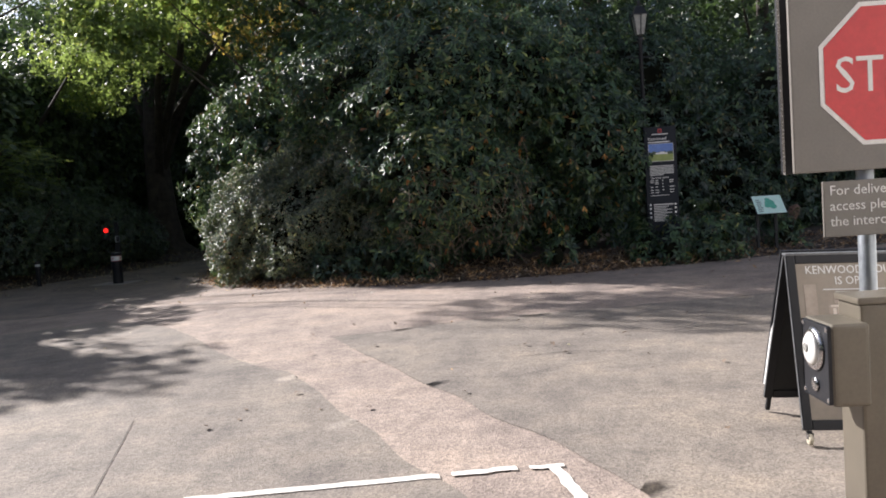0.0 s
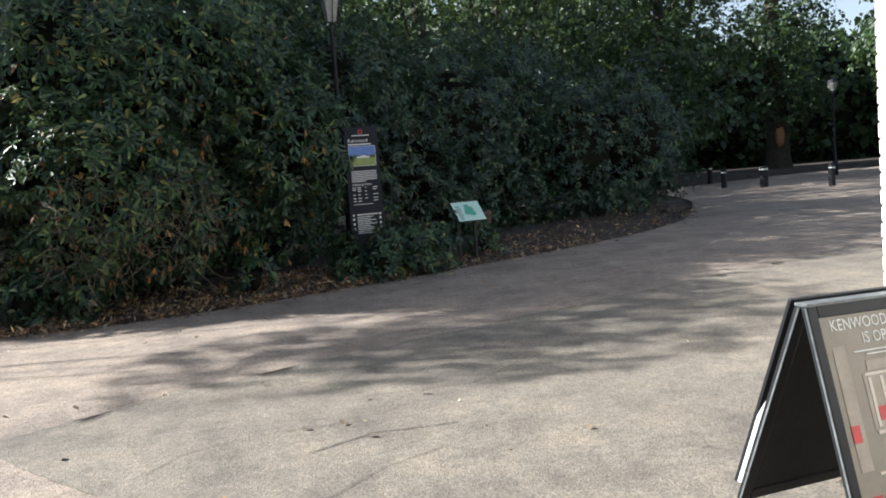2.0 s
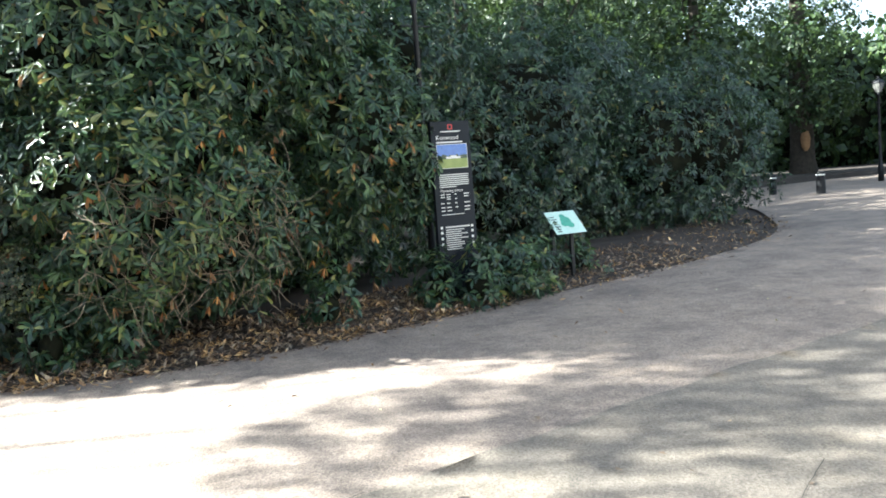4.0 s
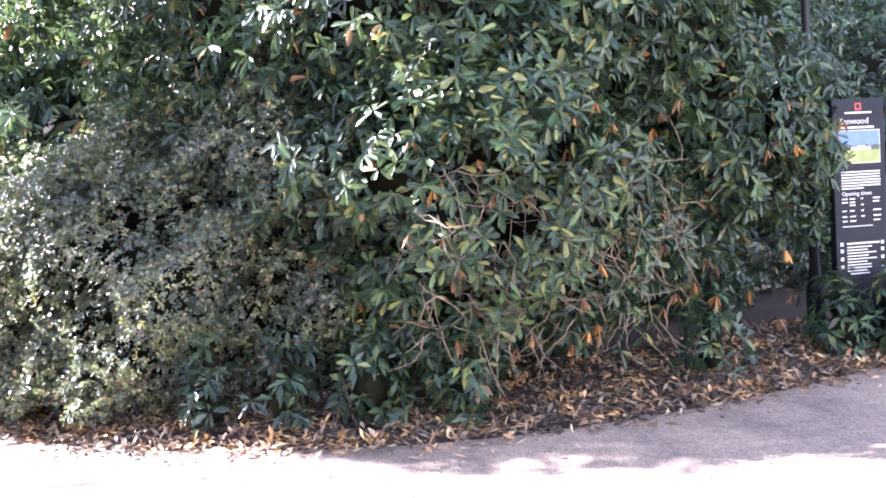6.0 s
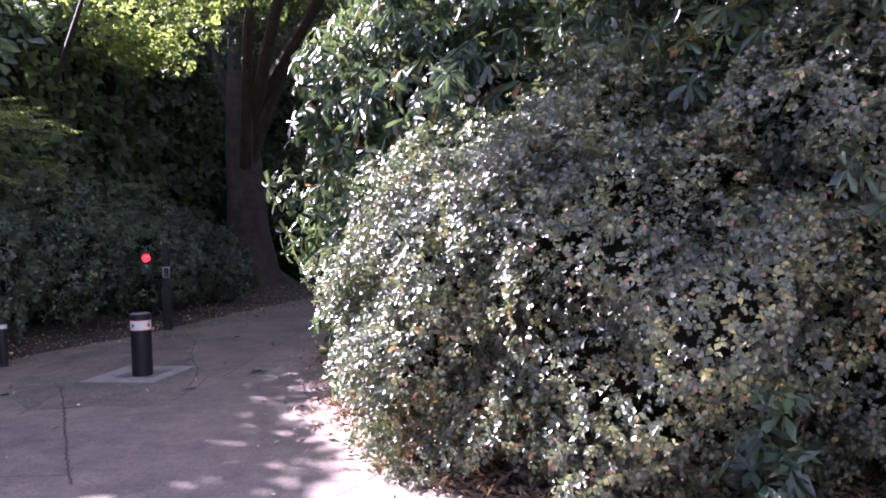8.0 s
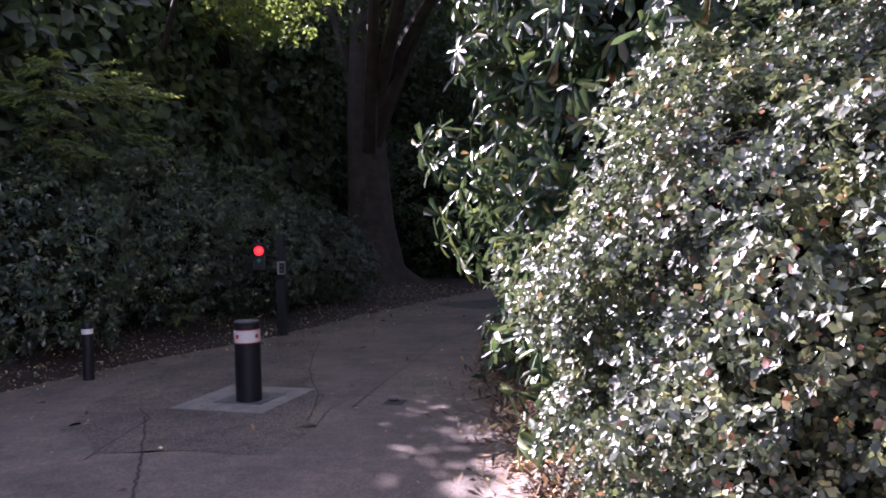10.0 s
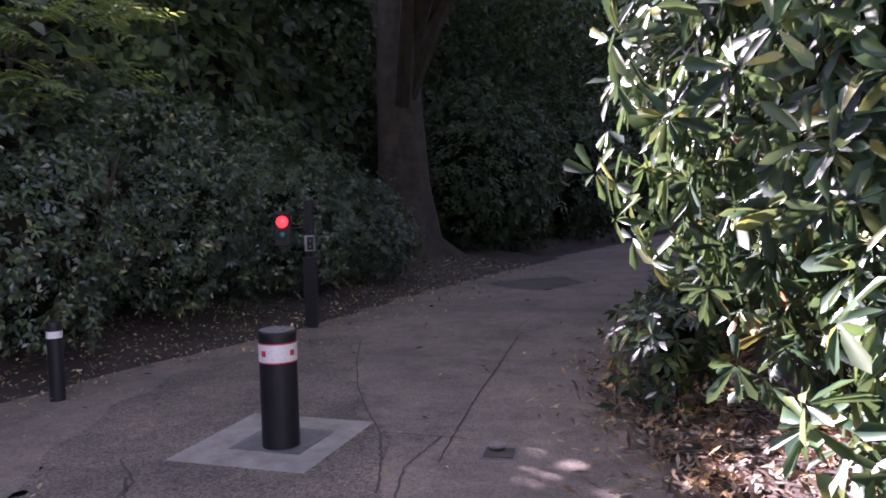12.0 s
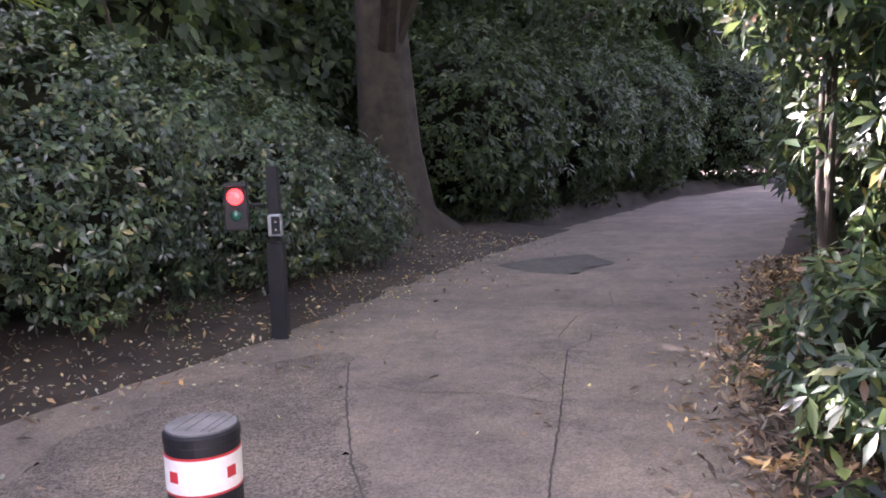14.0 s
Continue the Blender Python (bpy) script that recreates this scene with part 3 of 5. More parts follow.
bush("holly_bush", "rounded clipped evergreen shrub with small glossy sunlit leaves",
     [(-1.5, 14.75, 0.95, 1.5, 1.6, 1.4), (-2.5, 15.25, 1.0, 1.3, 1.35, 1.2), (-3.05, 15.1, 1.4, 0.75, 0.9, 0.75), (-3.05, 15.1, 0.6, 0.75, 0.95, 0.75), (-2.3, 15.6, 1.65, 1.1, 1.2, 0.85), (-1.6, 15.5, 1.95, 1.3, 1.3, 0.9), (-0.6, 15.3, 2.5, 1.4, 1.5, 0.95), (-0.55, 14.05, 1.0, 1.0, 1.05, 1.05), (-0.6, 14.2, 1.95, 1.0, 1.0, 0.9)], HOLLY, 1080, 12, floor=0.05, rough=0.24, relief=0.22, jitter=0.5, gaps=1.6, stems=0, depth=0.24, toward=(0.5, 0.85, 0), shrink=0.58)
bush("rhododendron_bush", "glossy large-leaved rhododendron leaning over the drive in the sun",
     [(-3.5, 17.5, 1.9, 1.3, 1.3, 1.4), (-3.3, 17.6, 3.0, 1.4, 1.3, 1.2), (-3.0, 19.3, 0.95, 1.1, 1.1, 0.9), (-3.6, 16.4, 0.85, 0.66, 0.7, 0.75), (-2.6, 17.0, 2.5, 1.5, 1.3, 1.1), (-1.8, 17.2, 3.6, 1.7, 1.5, 1.3), (-1.4, 17.9, 4.5, 1.5, 1.4, 1.2)], BROAD, 56, 13, floor=0.2, rough=0.19, relief=0.3, shrink=0.42, shown=260, toward=(0.75, 0.66, 0), faces=6)
bush("rhododendron_bush", "dark green rhododendron thicket behind the information signs",
     [(5.3, 16.5, 1.9, 2.3, 1.7, 1.9), (4.2, 16.2, 3.4, 2.2, 1.7, 1.7), (7.6, 16.9, 2.6, 2.2, 1.8, 2.0), (7.0, 16.5, 1.35, 1.8, 1.3, 1.25)], RHODO_SHADE, 70, 14, shrink=0.52, floor=0.2, rough=0.2, relief=0.2, stems=0, faces=4)
bush("rhododendron_bush", "dark green rhododendron at the bend of the drive",
     [(10.6, 18.0, 1.9, 2.2, 1.7, 1.9), (12.6, 19.2, 1.7, 1.7, 1.8, 1.8), (11.85, 16.5, 2.05, 1.55, 1.2, 1.75), (10.4, 16.3, 1.9, 1.3, 1.0, 1.7), (14.3, 20.3, 1.7, 1.6, 1.6, 1.8), (8.5, 16.8, 1.2, 1.3, 1.1, 1.15), (9.6, 18.3, 3.2, 2.0, 1.6, 1.5)], RHODO_SHADE, 54, 15, shrink=0.52, floor=0.15, rough=0.2, relief=0.25, stems=0, faces=4)
bush("laurel_bush", "shaded evergreen shrub lining the drive verge",
     [(-10.6, 19.6, 1.2, 1.5, 1.5, 1.45), (-10.5, 21.6, 1.25, 1.7, 1.6, 1.5), (-10.0, 23.6, 1.1, 1.6, 1.5, 1.3)], UNDER, 230, 16, floor=0.25, rough=0.16, relief=0.14, group="verge shrubs")
bush("laurel_bush", "low evergreen shrub thinning towards a tree trunk",
     [(-9.6, 25.3, 0.8, 1.3, 1.3, 1.1), (-9.8, 26.8, 0.7, 1.0, 1.2, 0.9)], UNDER, 220, 17, floor=0.2, rough=0.16, group="verge shrubs")
# Unseen shrub, added as a sun blocker beside the drive.
bush("laurel_bush", "tall evergreen shrub, unseen, added to shade the drive",
     [(-10.6, 16.4, 1.2, 1.4, 1.6, 1.4), (-11.0, 14.0, 1.9, 1.5, 1.8, 2.0)], UNDER, 150, 18, floor=0.1, group="verge shrubs")
# Unseen row, added left of the yard; heights follow the wanted shadow edge.
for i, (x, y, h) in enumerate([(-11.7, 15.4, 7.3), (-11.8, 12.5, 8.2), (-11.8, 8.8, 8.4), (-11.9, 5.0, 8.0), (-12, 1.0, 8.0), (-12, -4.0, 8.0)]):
    bush("laurel_bush", "tall evergreen screen, unseen, added to shade the yard",
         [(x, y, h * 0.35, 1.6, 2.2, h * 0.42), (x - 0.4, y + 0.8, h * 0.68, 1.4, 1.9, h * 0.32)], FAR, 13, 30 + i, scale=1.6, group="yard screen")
# Heights set along sun rays, to keep direct sun off the drive.
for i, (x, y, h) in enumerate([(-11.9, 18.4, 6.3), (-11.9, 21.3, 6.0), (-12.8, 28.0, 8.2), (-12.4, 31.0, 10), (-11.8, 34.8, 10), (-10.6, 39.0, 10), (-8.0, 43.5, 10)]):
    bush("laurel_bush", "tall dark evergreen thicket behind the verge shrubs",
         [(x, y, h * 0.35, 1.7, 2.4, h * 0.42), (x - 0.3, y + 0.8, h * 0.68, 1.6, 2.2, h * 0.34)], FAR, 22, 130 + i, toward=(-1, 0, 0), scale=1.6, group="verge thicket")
# Placed on the sun line to block light on the drive's right edge.
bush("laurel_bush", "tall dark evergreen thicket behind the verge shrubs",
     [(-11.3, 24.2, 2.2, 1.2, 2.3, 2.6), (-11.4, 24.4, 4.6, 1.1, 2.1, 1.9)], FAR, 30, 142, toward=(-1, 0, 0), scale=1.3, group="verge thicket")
bush("rhododendron_bush", "dark rhododendron hedge along the shaded drive",
     [(-2.6, 21.6, 1.6, 1.7, 1.7, 1.8), (-2.6, 23.9, 1.7, 1.6, 1.9, 1.9), (-2.2, 22.5, 3.4, 1.9, 2.3, 1.5)], RHODO, 70, 19, floor=0.2, toward=(0.9, 0.4, 0), scale=1.15)
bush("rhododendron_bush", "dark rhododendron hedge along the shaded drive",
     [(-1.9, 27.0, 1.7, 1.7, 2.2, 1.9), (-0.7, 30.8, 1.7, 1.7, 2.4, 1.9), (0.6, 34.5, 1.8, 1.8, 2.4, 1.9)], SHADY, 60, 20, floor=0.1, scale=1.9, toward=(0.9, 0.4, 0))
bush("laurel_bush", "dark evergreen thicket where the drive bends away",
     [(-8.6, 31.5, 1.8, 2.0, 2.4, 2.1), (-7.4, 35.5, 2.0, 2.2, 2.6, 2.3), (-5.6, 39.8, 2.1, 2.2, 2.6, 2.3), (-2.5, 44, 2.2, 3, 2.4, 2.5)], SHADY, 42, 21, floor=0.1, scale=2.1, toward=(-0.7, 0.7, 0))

tree("tree", "broad old tree trunk with spreading roots beside the drive", -9.25, 28.3, 11, 0.52,
     [(1.5, -1, 6.5, 2.6, 2.4, 1.3), (-2, 1, 8.5, 3.2, 3, 1.8), (2.5, 3, 8, 3, 3, 1.6), (0, 0, 10.5, 3, 3, 1.8), (3.5, -3, 7.5, 2.6, 2.4, 1.3), (2.6, -5.4, 7.8, 2.3, 1.9, 0.9), (5.0, -6.0, 7.4, 2.2, 1.8, 0.9), (6.2, -3.4, 8.4, 2.4, 2.2, 1.0), (4.0, -8.4, 8.4, 1.8, 1.4, 0.7)], 41, M_WOODS, density=20, flare=1.5, roots=22)
tree("tree", "leafy tree with sunlit boughs above the verge shrubs", -14.2, 26.5, 10, 0.3,
     [(5.2, -3.2, 6.2, 2.0, 1.8, 1.0), (6.4, -0.9, 7.0, 2.0, 2.0, 1.1), (4.6, -2.4, 5.2, 1.3, 1.3, 0.6), (6.2, -6.8, 5.4, 0.9, 0.8, 0.4), (-0.5, 1.6, 6.0, 2.4, 2.2, 1.6), (0.5, 3, 5, 2.2, 2.2, 1.8)], 42, leaf=(0.12, 0.042), density=42)
# High clumps reach over the drive, added to keep it shaded.
tree("tree", "leafy tree with crowns added to shade the drive", -13.6, 32.0, 12, 0.32,
     [(0, 0, 9.5, 3.4, 3.2, 2.4), (2, -2, 5.2, 2.4, 2.6, 2), (2.5, 2.5, 5.8, 2.5, 2.5, 2), (-1, 3, 4.5, 2.6, 2.8, 2.4), (5, 0, 8, 3, 3, 1.4), (6.5, 4, 8.5, 3, 3, 1.4)], 43, M_WOODS, density=17)
tree("tree", "leafy tree with crowns added to shade the drive", -10.5, 37, 13, 0.35,
     [(0, 0, 9.5, 3.8, 3.6, 2.6), (3, -2, 6.2, 3, 2.8, 1.8), (3.5, 3, 6, 3, 2.8, 2), (-2, -1, 5, 3, 3, 2.4), (6, 0, 8.5, 3, 3, 1.5), (8, 5, 7, 3, 3, 2)], 44, M_WOODS, density=15, leaf=(0.18, 0.06))
# Unseen crowns, added above the view to cut skylight on the drive.
tree("tree", "leafy tree with crowns added to shade the drive", 0.9, 29.0, 13, 0.3,
     [(-3.5, -1.5, 9.2, 3.0, 2.8, 1.3), (-6.5, 1.5, 9.8, 3.0, 3.0, 1.3), (-3.0, 4.5, 9.0, 3.0, 3.0, 1.4), (0, 0, 11, 3.0, 3.0, 2.0), (-4.5, 8.5, 9.0, 3.2, 3.0, 1.4)], 48, M_WOODS, density=16, leaf=(0.18, 0.06))
# Bough clumps stand on the sun line to shade the shrub's right side.
tree("tree", "slender broadleaf tree with a bough added to shade the clipped shrub", -2.4, 18.9, 8.5, 0.14,
     [(-2.9, -2.7, 5.2, 1.0, 0.85, 0.6), (-2.2, -3.1, 5.7, 0.5, 0.45, 0.3), (-3.9, -2.0, 5.8, 1.0, 0.9, 0.6), (-2.0, -0.6, 6.4, 1.3, 1.1, 0.8), (0, 0, 8.2, 1.5, 1.4, 1.0)], 49, leaf=(0.12, 0.045), density=70)
# Never in view; each clump is placed by where its shadow should fall.
tree("tree", "unseen tall oak whose boughs dapple the drive", -16.5, 19.0, 9.5, 0.11,
     [(7.4, -2.6, 9.3, 1.9, 1.3, 0.6), (9.8, -1.6, 9.6, 1.9, 1.2, 0.6), (11.4, -0.2, 9.2, 1.8, 1.3, 0.6), (8.7, 0.2, 10.6, 1.7, 1.2, 0.6), (6.9, -1.6, 10.6, 1.2, 0.9, 0.5), (11.2, -2.6, 8.6, 1.6, 1.1, 0.5), (13.4, -0.6, 9.4, 1.8, 1.2, 0.5), (14.8, -1.6, 9.0, 1.6, 1.1, 0.5), (11.9, -4.4, 8.2, 1.6, 1.1, 0.5), (10.3, -4.8, 8.0, 1.5, 1.0, 0.5), (5.7, 0.7, 9.0, 0.9, 0.8, 0.5)], 45, leaf=(0.12, 0.04), density=36)
# Outer clumps lie above the view, added to shade drive and thicket.
tree("tree", "dense broadleaf tree rising behind the rhododendrons", -0.5, 18.6, 12, 0.24,
     [(-1.0, -1.0, 5.8, 2.4, 2.0, 1.7), (1.2, -0.6, 6.7, 2.3, 2.0, 1.7), (0, 0.4, 9.6, 2.6, 2.4, 2.0), (0.5, -2.6, 6.4, 2.0, 1.5, 1.1), (-3.0, -2.2, 6.4, 1.4, 1.0, 0.7), (3.0, -1.6, 7.0, 2.0, 1.6, 1.1), (6.0, -0.6, 7.4, 2.2, 1.6, 1.1), (9.0, -1.4, 7.6, 2.3, 1.9, 1.1), (12.0, -1.6, 7.6, 2.3, 1.9, 1.1), (6.2, -3.2, 7.0, 1.8, 1.4, 0.9)], 50, M_WOODS, density=20, group="trees behind the hedge")
for i, (x, y, h) in enumerate([(4.5, 20.0, 14), (9.5, 21.8, 13), (0.6, 27.2, 10), (2.5, 25.0, 11), (7.5, 27, 11), (1.5, 31, 11), (13, 23.5, 12), (16.5, 26.5, 13), (3.0, 22.0, 13)]):
    tree("tree", "dense broadleaf tree rising behind the rhododendrons", x, y, h, 0.24,
         [(-1.0, -1.0, h * 0.48, 2.4, 2.0, 1.7), (1.2, -0.6, h * 0.56, 2.3, 2.0, 1.7), (0, 0.4, h * 0.8, 2.6, 2.4, 2.0), (-0.4, 0.8, h * 0.38, 2.4, 2.2, 1.8)], 51 + i, M_WOODS, density=13, group="trees behind the hedge")
tree("tree", "yellowing tree with a bare bough above the hedge", -2.3, 20.6, 8.5, 0.2,
     [(0.6, -1.8, 5.0, 1.6, 1.2, 0.8), (2.2, -1.6, 5.6, 1.5, 1.2, 0.9), (-1.3, -0.5, 6.2, 1.7, 1.4, 1)], 47, M_AUTUMN, leaf=(0.12, 0.04), density=34)
for i, (x, y, h, g) in enumerate([(23, 27.5, 13, 0.3), (35.3, 32.6, 17, 0.62), (30.5, 36, 14, 0.4), (19.5, 31, 12, 0.28), (37, 26, 14, 0.35), (15, 27, 12, 0.25), (26, 36, 14, 0.35), (40, 16, 13, 0.3), (44, 22, 13, 0.3)]):
    tree("tree", "tall woodland tree beyond the bollards", x, y, h, g,
         [(-1.5, -1, h * 0.42, 2.6, 2.4, 1.6), (1.5, 0.5, h * 0.5, 2.8, 2.6, 1.9), (0, 0, h * 0.72, 3.4, 3.2, 2.4), (-0.6, -1.6, h * 0.25, 2.3, 1.6, 1.4)], 70 + i, M_WOODS, density=11, leaf=(0.27, 0.09), group="woodland trees", flare=0.3)


def far_woods(name, label, x, y, wide, deep, h, seed):
    lumps, rng = [], np.random.default_rng(seed)
    n = int(max(wide, deep) / 4) + 1
    for i in range(n):
        t = (i + 0.5) / n - 0.5
        lumps.append((x + t * wide + rng.normal(0, 0.5), y + t * deep + rng.normal(0, 0.5), h * 0.4, 3.2, 3.2, h * rng.uniform(0.42, 0.62)))
    top = thing(name, label, "woods", kind="stuff")
    p, nrm = on_lumps(lumps, 2.0, rng, 0.14, 0.3, 0.1)
    axis = nrm + rng.normal(0, 0.5, nrm.shape)
    axis /= np.linalg.norm(axis, axis=1, keepdims=True)
    vs, tri = leaf_arrays(p, axis, rng, 5, 0.8, 0.24, 0.2, 0.2)
    tri_mesh("foliage", vs, tri, M_WOODS, top, "stuff")
    core_mesh(lumps, 0.8, "shade_core", top)


# The row at y -19 is unseen, added behind the walk to cut skylight.
for i, a in enumerate([(-24, 12, 0, 60, 11.5), (-17, 42, 26, 8, 14), (4, 62, 50, 0, 14), (19, 35, 24, 6, 10), (44, 44, 40, -10, 11), (54, 20, 0, 44, 10), (-4, -19, 56, 0, 15), (19, 43, 20, 12, 12)]):
    far_woods("far_woods", "dense mixed woodland closing off view and skylight", *a, 90 + i)

# ---- lettering ----
def lettering(text, size, material, parent, m, label="", align="LEFT", depth=0.0008, name="lettering"):
    cu = bpy.data.curves.new(name, "FONT")
    cu.body, cu.size, cu.extrude, cu.align_x, cu.resolution_u = text, size, depth, align, 2
    tmp = bpy.data.objects.new(name, cu)
    scene.collection.objects.link(tmp)
    me = bpy.data.meshes.new_from_object(tmp.evaluated_get(bpy.context.evaluated_depsgraph_get()))
    bpy.data.objects.remove(tmp)
    me.materials.clear()
    me.materials.append(material)
    ob = new(name, me)
    ob.parent = parent
    ob.matrix_basis = m
    return tagged(ob, label)


def bar(bm, x0, z0, x1, z1, y, t=0.0015):
    """A thin raised strip on a face that looks along -y."""
    return box(bm, (x0, y - t, z0), (x1, y, z1))


UP = Matrix.Rotation(radians(90), 4, "X")     # lays lettering onto a face that looks along -y

# ---- the lodge wall ----
WX = 3.312
# The wall's upper part is out of view, carried up to block skylight.
wall = tagged(part("wall_lodge", boxed((WX, -9.0, -0.1), (WX + 0.33, 4.51, 6.14)), M_MORTAR), "white painted brick lodge wall with a black plinth", "wall", kind="structure")
tagged(part("wall_lodge_end", boxed((WX + 0.332, 4.22, -0.1), (12.0, 4.51, 6.14)), M_WHITE), "white painted lodge end wall, unseen", "wall", kind="structure")
part("plinth", boxed((WX - 0.028, -9.0, -0.06), (WX - 0.001, 4.533, 0.16), 0.006), M_PLINTH, wall, "black painted plinth")

# Unseen roof, added to block skylight from the right.
roof = bmesh.new()
ridge = [roof.verts.new(v) for v in ((WX - 0.35, -9.4, 6.15), (12.4, -9.4, 6.15), (12.4, 4.85, 6.15), (WX - 0.35, 4.85, 6.15), (7.5, -5.0, 9.0), (7.5, 0.6, 9.0))]
for f in ((3, 2, 1, 0), (0, 1, 4), (1, 2, 5, 4), (2, 3, 5), (3, 0, 4, 5)):
    roof.faces.new([ridge[k] for k in f])
tagged(part("roof_lodge_unseen", roof, M_SLATE), "dark slate hipped lodge roof, unseen, added to block the sky", "roof", kind="structure")
# Unseen walls that close the lodge under its added roof.
for n, lo, hi in (("wall_lodge_back", (WX + 0.332, -9.0, -0.1), (12.0, -8.77, 6.14)), ("wall_lodge_side", (11.77, -8.76, -0.1), (12.0, 4.21, 6.14))):
    tagged(part(n, boxed(lo, hi), M_WHITE), "white painted lodge wall, unseen", "wall", kind="structure")

# ---- stop sign ----
def stop_sign():
    top = thing("stop_sign", "grey sign panel with a red stop octagon on a steel post", "sign", pose(1.402, 1.9, 0, 0, 0, 0))
    w, z0, z1 = 0.46, 1.335, 1.79
    part("sign_panel", boxed((0, 0, z0), (w, 0.012, z1), 0.004), M_SIGN, top)
    part("back_panel", boxed((-0.004, 0.055, z0), (w + 0.004, 0.068, z1), 0.004), M_BLACK, top, "dark panel facing away")
    for x in (-0.004, w - 0.002):
        part("panel_rim", boxed((x, 0.0535, z0), (x + 0.006, 0.0548, z1)), M_STEEL, top)
    cx, cz = 0.236, 1.562
    for name, r, y, mat in (("octagon_border", 0.182, -0.0015, M_INK), ("octagon", 0.170, -0.003, M_RED)):
        bm = bmesh.new()
        lathe(bm, [(r, 0), (r, 0.0014)], 8, Matrix.Translation((cx, y + 0.0014, cz)) @ Matrix.Rotation(radians(90), 4, "X") @ Matrix.Rotation(radians(22.5), 4, "Z"))
        part(name, bm, mat, top)
    lettering("STOP", 0.122, M_INK, top, pose(cx, -0.0034, cz - 0.042) @ UP @ Matrix.Diagonal((0.92, 1, 1, 1)), "white STOP lettering", "CENTER")
    part("info_plate", boxed((0.066, 0.0, 1.178), (0.44, 0.008, 1.312), 0.003), M_SIGN, top, "small grey plate with white lettering")
    for i, line in enumerate(("For deliveries and", "access please use", "the intercom")):
        lettering(line, 0.034, M_INK, top, pose(0.081, -0.0006, 1.278 - 0.037 * i) @ UP, "white lettering")
    part("sign_post", tube(bmesh.new(), [(0.185, 0.034, -0.06), (0.185, 0.034, 1.0), (0.185, 0.034, 1.82)], [0.02] * 3, 14), M_GALV, top, "galvanised post", True)
    for z in (1.35, 1.5, 1.68):
        part("clamp", boxed((0.145, 0.0128, z - 0.012), (0.225, 0.0533, z + 0.012), 0.003), M_STEEL, top)


def intercom_pillar():
    top = thing("intercom_pillar", "taupe steel intercom pillar with a camera box", "intercom", pose(1.40, 1.615, -0.03, 0, 0, -3))
    part("pillar", boxed((0, 0, 0), (0.30, 0.105, 1.085), 0.006), M_TAUPE, top)
    part("pillar_cap", boxed((-0.006, -0.006, 1.0855), (0.306, 0.111, 1.10), 0.004), M_TAUPE, top)
    part("base_plate", boxed((-0.04, -0.04, 0), (0.34, 0.145, 0.012), 0.003), M_STEEL, top)
    case = part("camera_box", boxed((-0.078, -0.045, 0.885), (-0.0005, 0.095, 1.055), 0.01, 3), M_TAUPE, top)
    part("face_plate", boxed((-0.083, -0.041, 0.889), (-0.0785, 0.091, 1.051), 0.006, 3), M_BLACK, case, "glossy black face plate")
    ring = Matrix.Translation((-0.0832, 0.025, 0.995)) @ Matrix.Rotation(radians(-90), 4, "Y")
    part("lens_ring", lathe(bmesh.new(), [(0.046, 0), (0.046, 0.004), (0.041, 0.009), (0.037, 0.009)], 28, ring), M_STEEL, case, "chrome ring", True)
    part("lens", lathe(bmesh.new(), [(0.036, 0.0092), (0.030, 0.014), (0.018, 0.018), (0.004, 0.0195)], 24, ring), M_LANTERN, case, "domed clear lens", True)
    part("lens_pupil", lathe(bmesh.new(), [(0.011, 0.0196), (0.009, 0.0215)], 20, ring @ Matrix.Translation((0.004, 0, 0))), M_OLDGLASS, case)
    push = Matrix.Translation((-0.0832, 0.025, 0.92)) @ Matrix.Rotation(radians(-90), 4, "Y")
    part("button", lathe(bmesh.new(), [(0.015, 0), (0.015, 0.004), (0.012, 0.006)], 20, push), M_STEEL, case, "steel call button", True)
    for y in (-0.033, 0.083):
        for z in (0.897, 1.043):
            s = Matrix.Translation((-0.0832, y, z)) @ Matrix.Rotation(radians(-90), 4, "Y")
            part("screw", lathe(bmesh.new(), [(0.0055, 0), (0.005, 0.0018)], 10, s), M_STEEL, case)


stop_sign()
intercom_pillar()

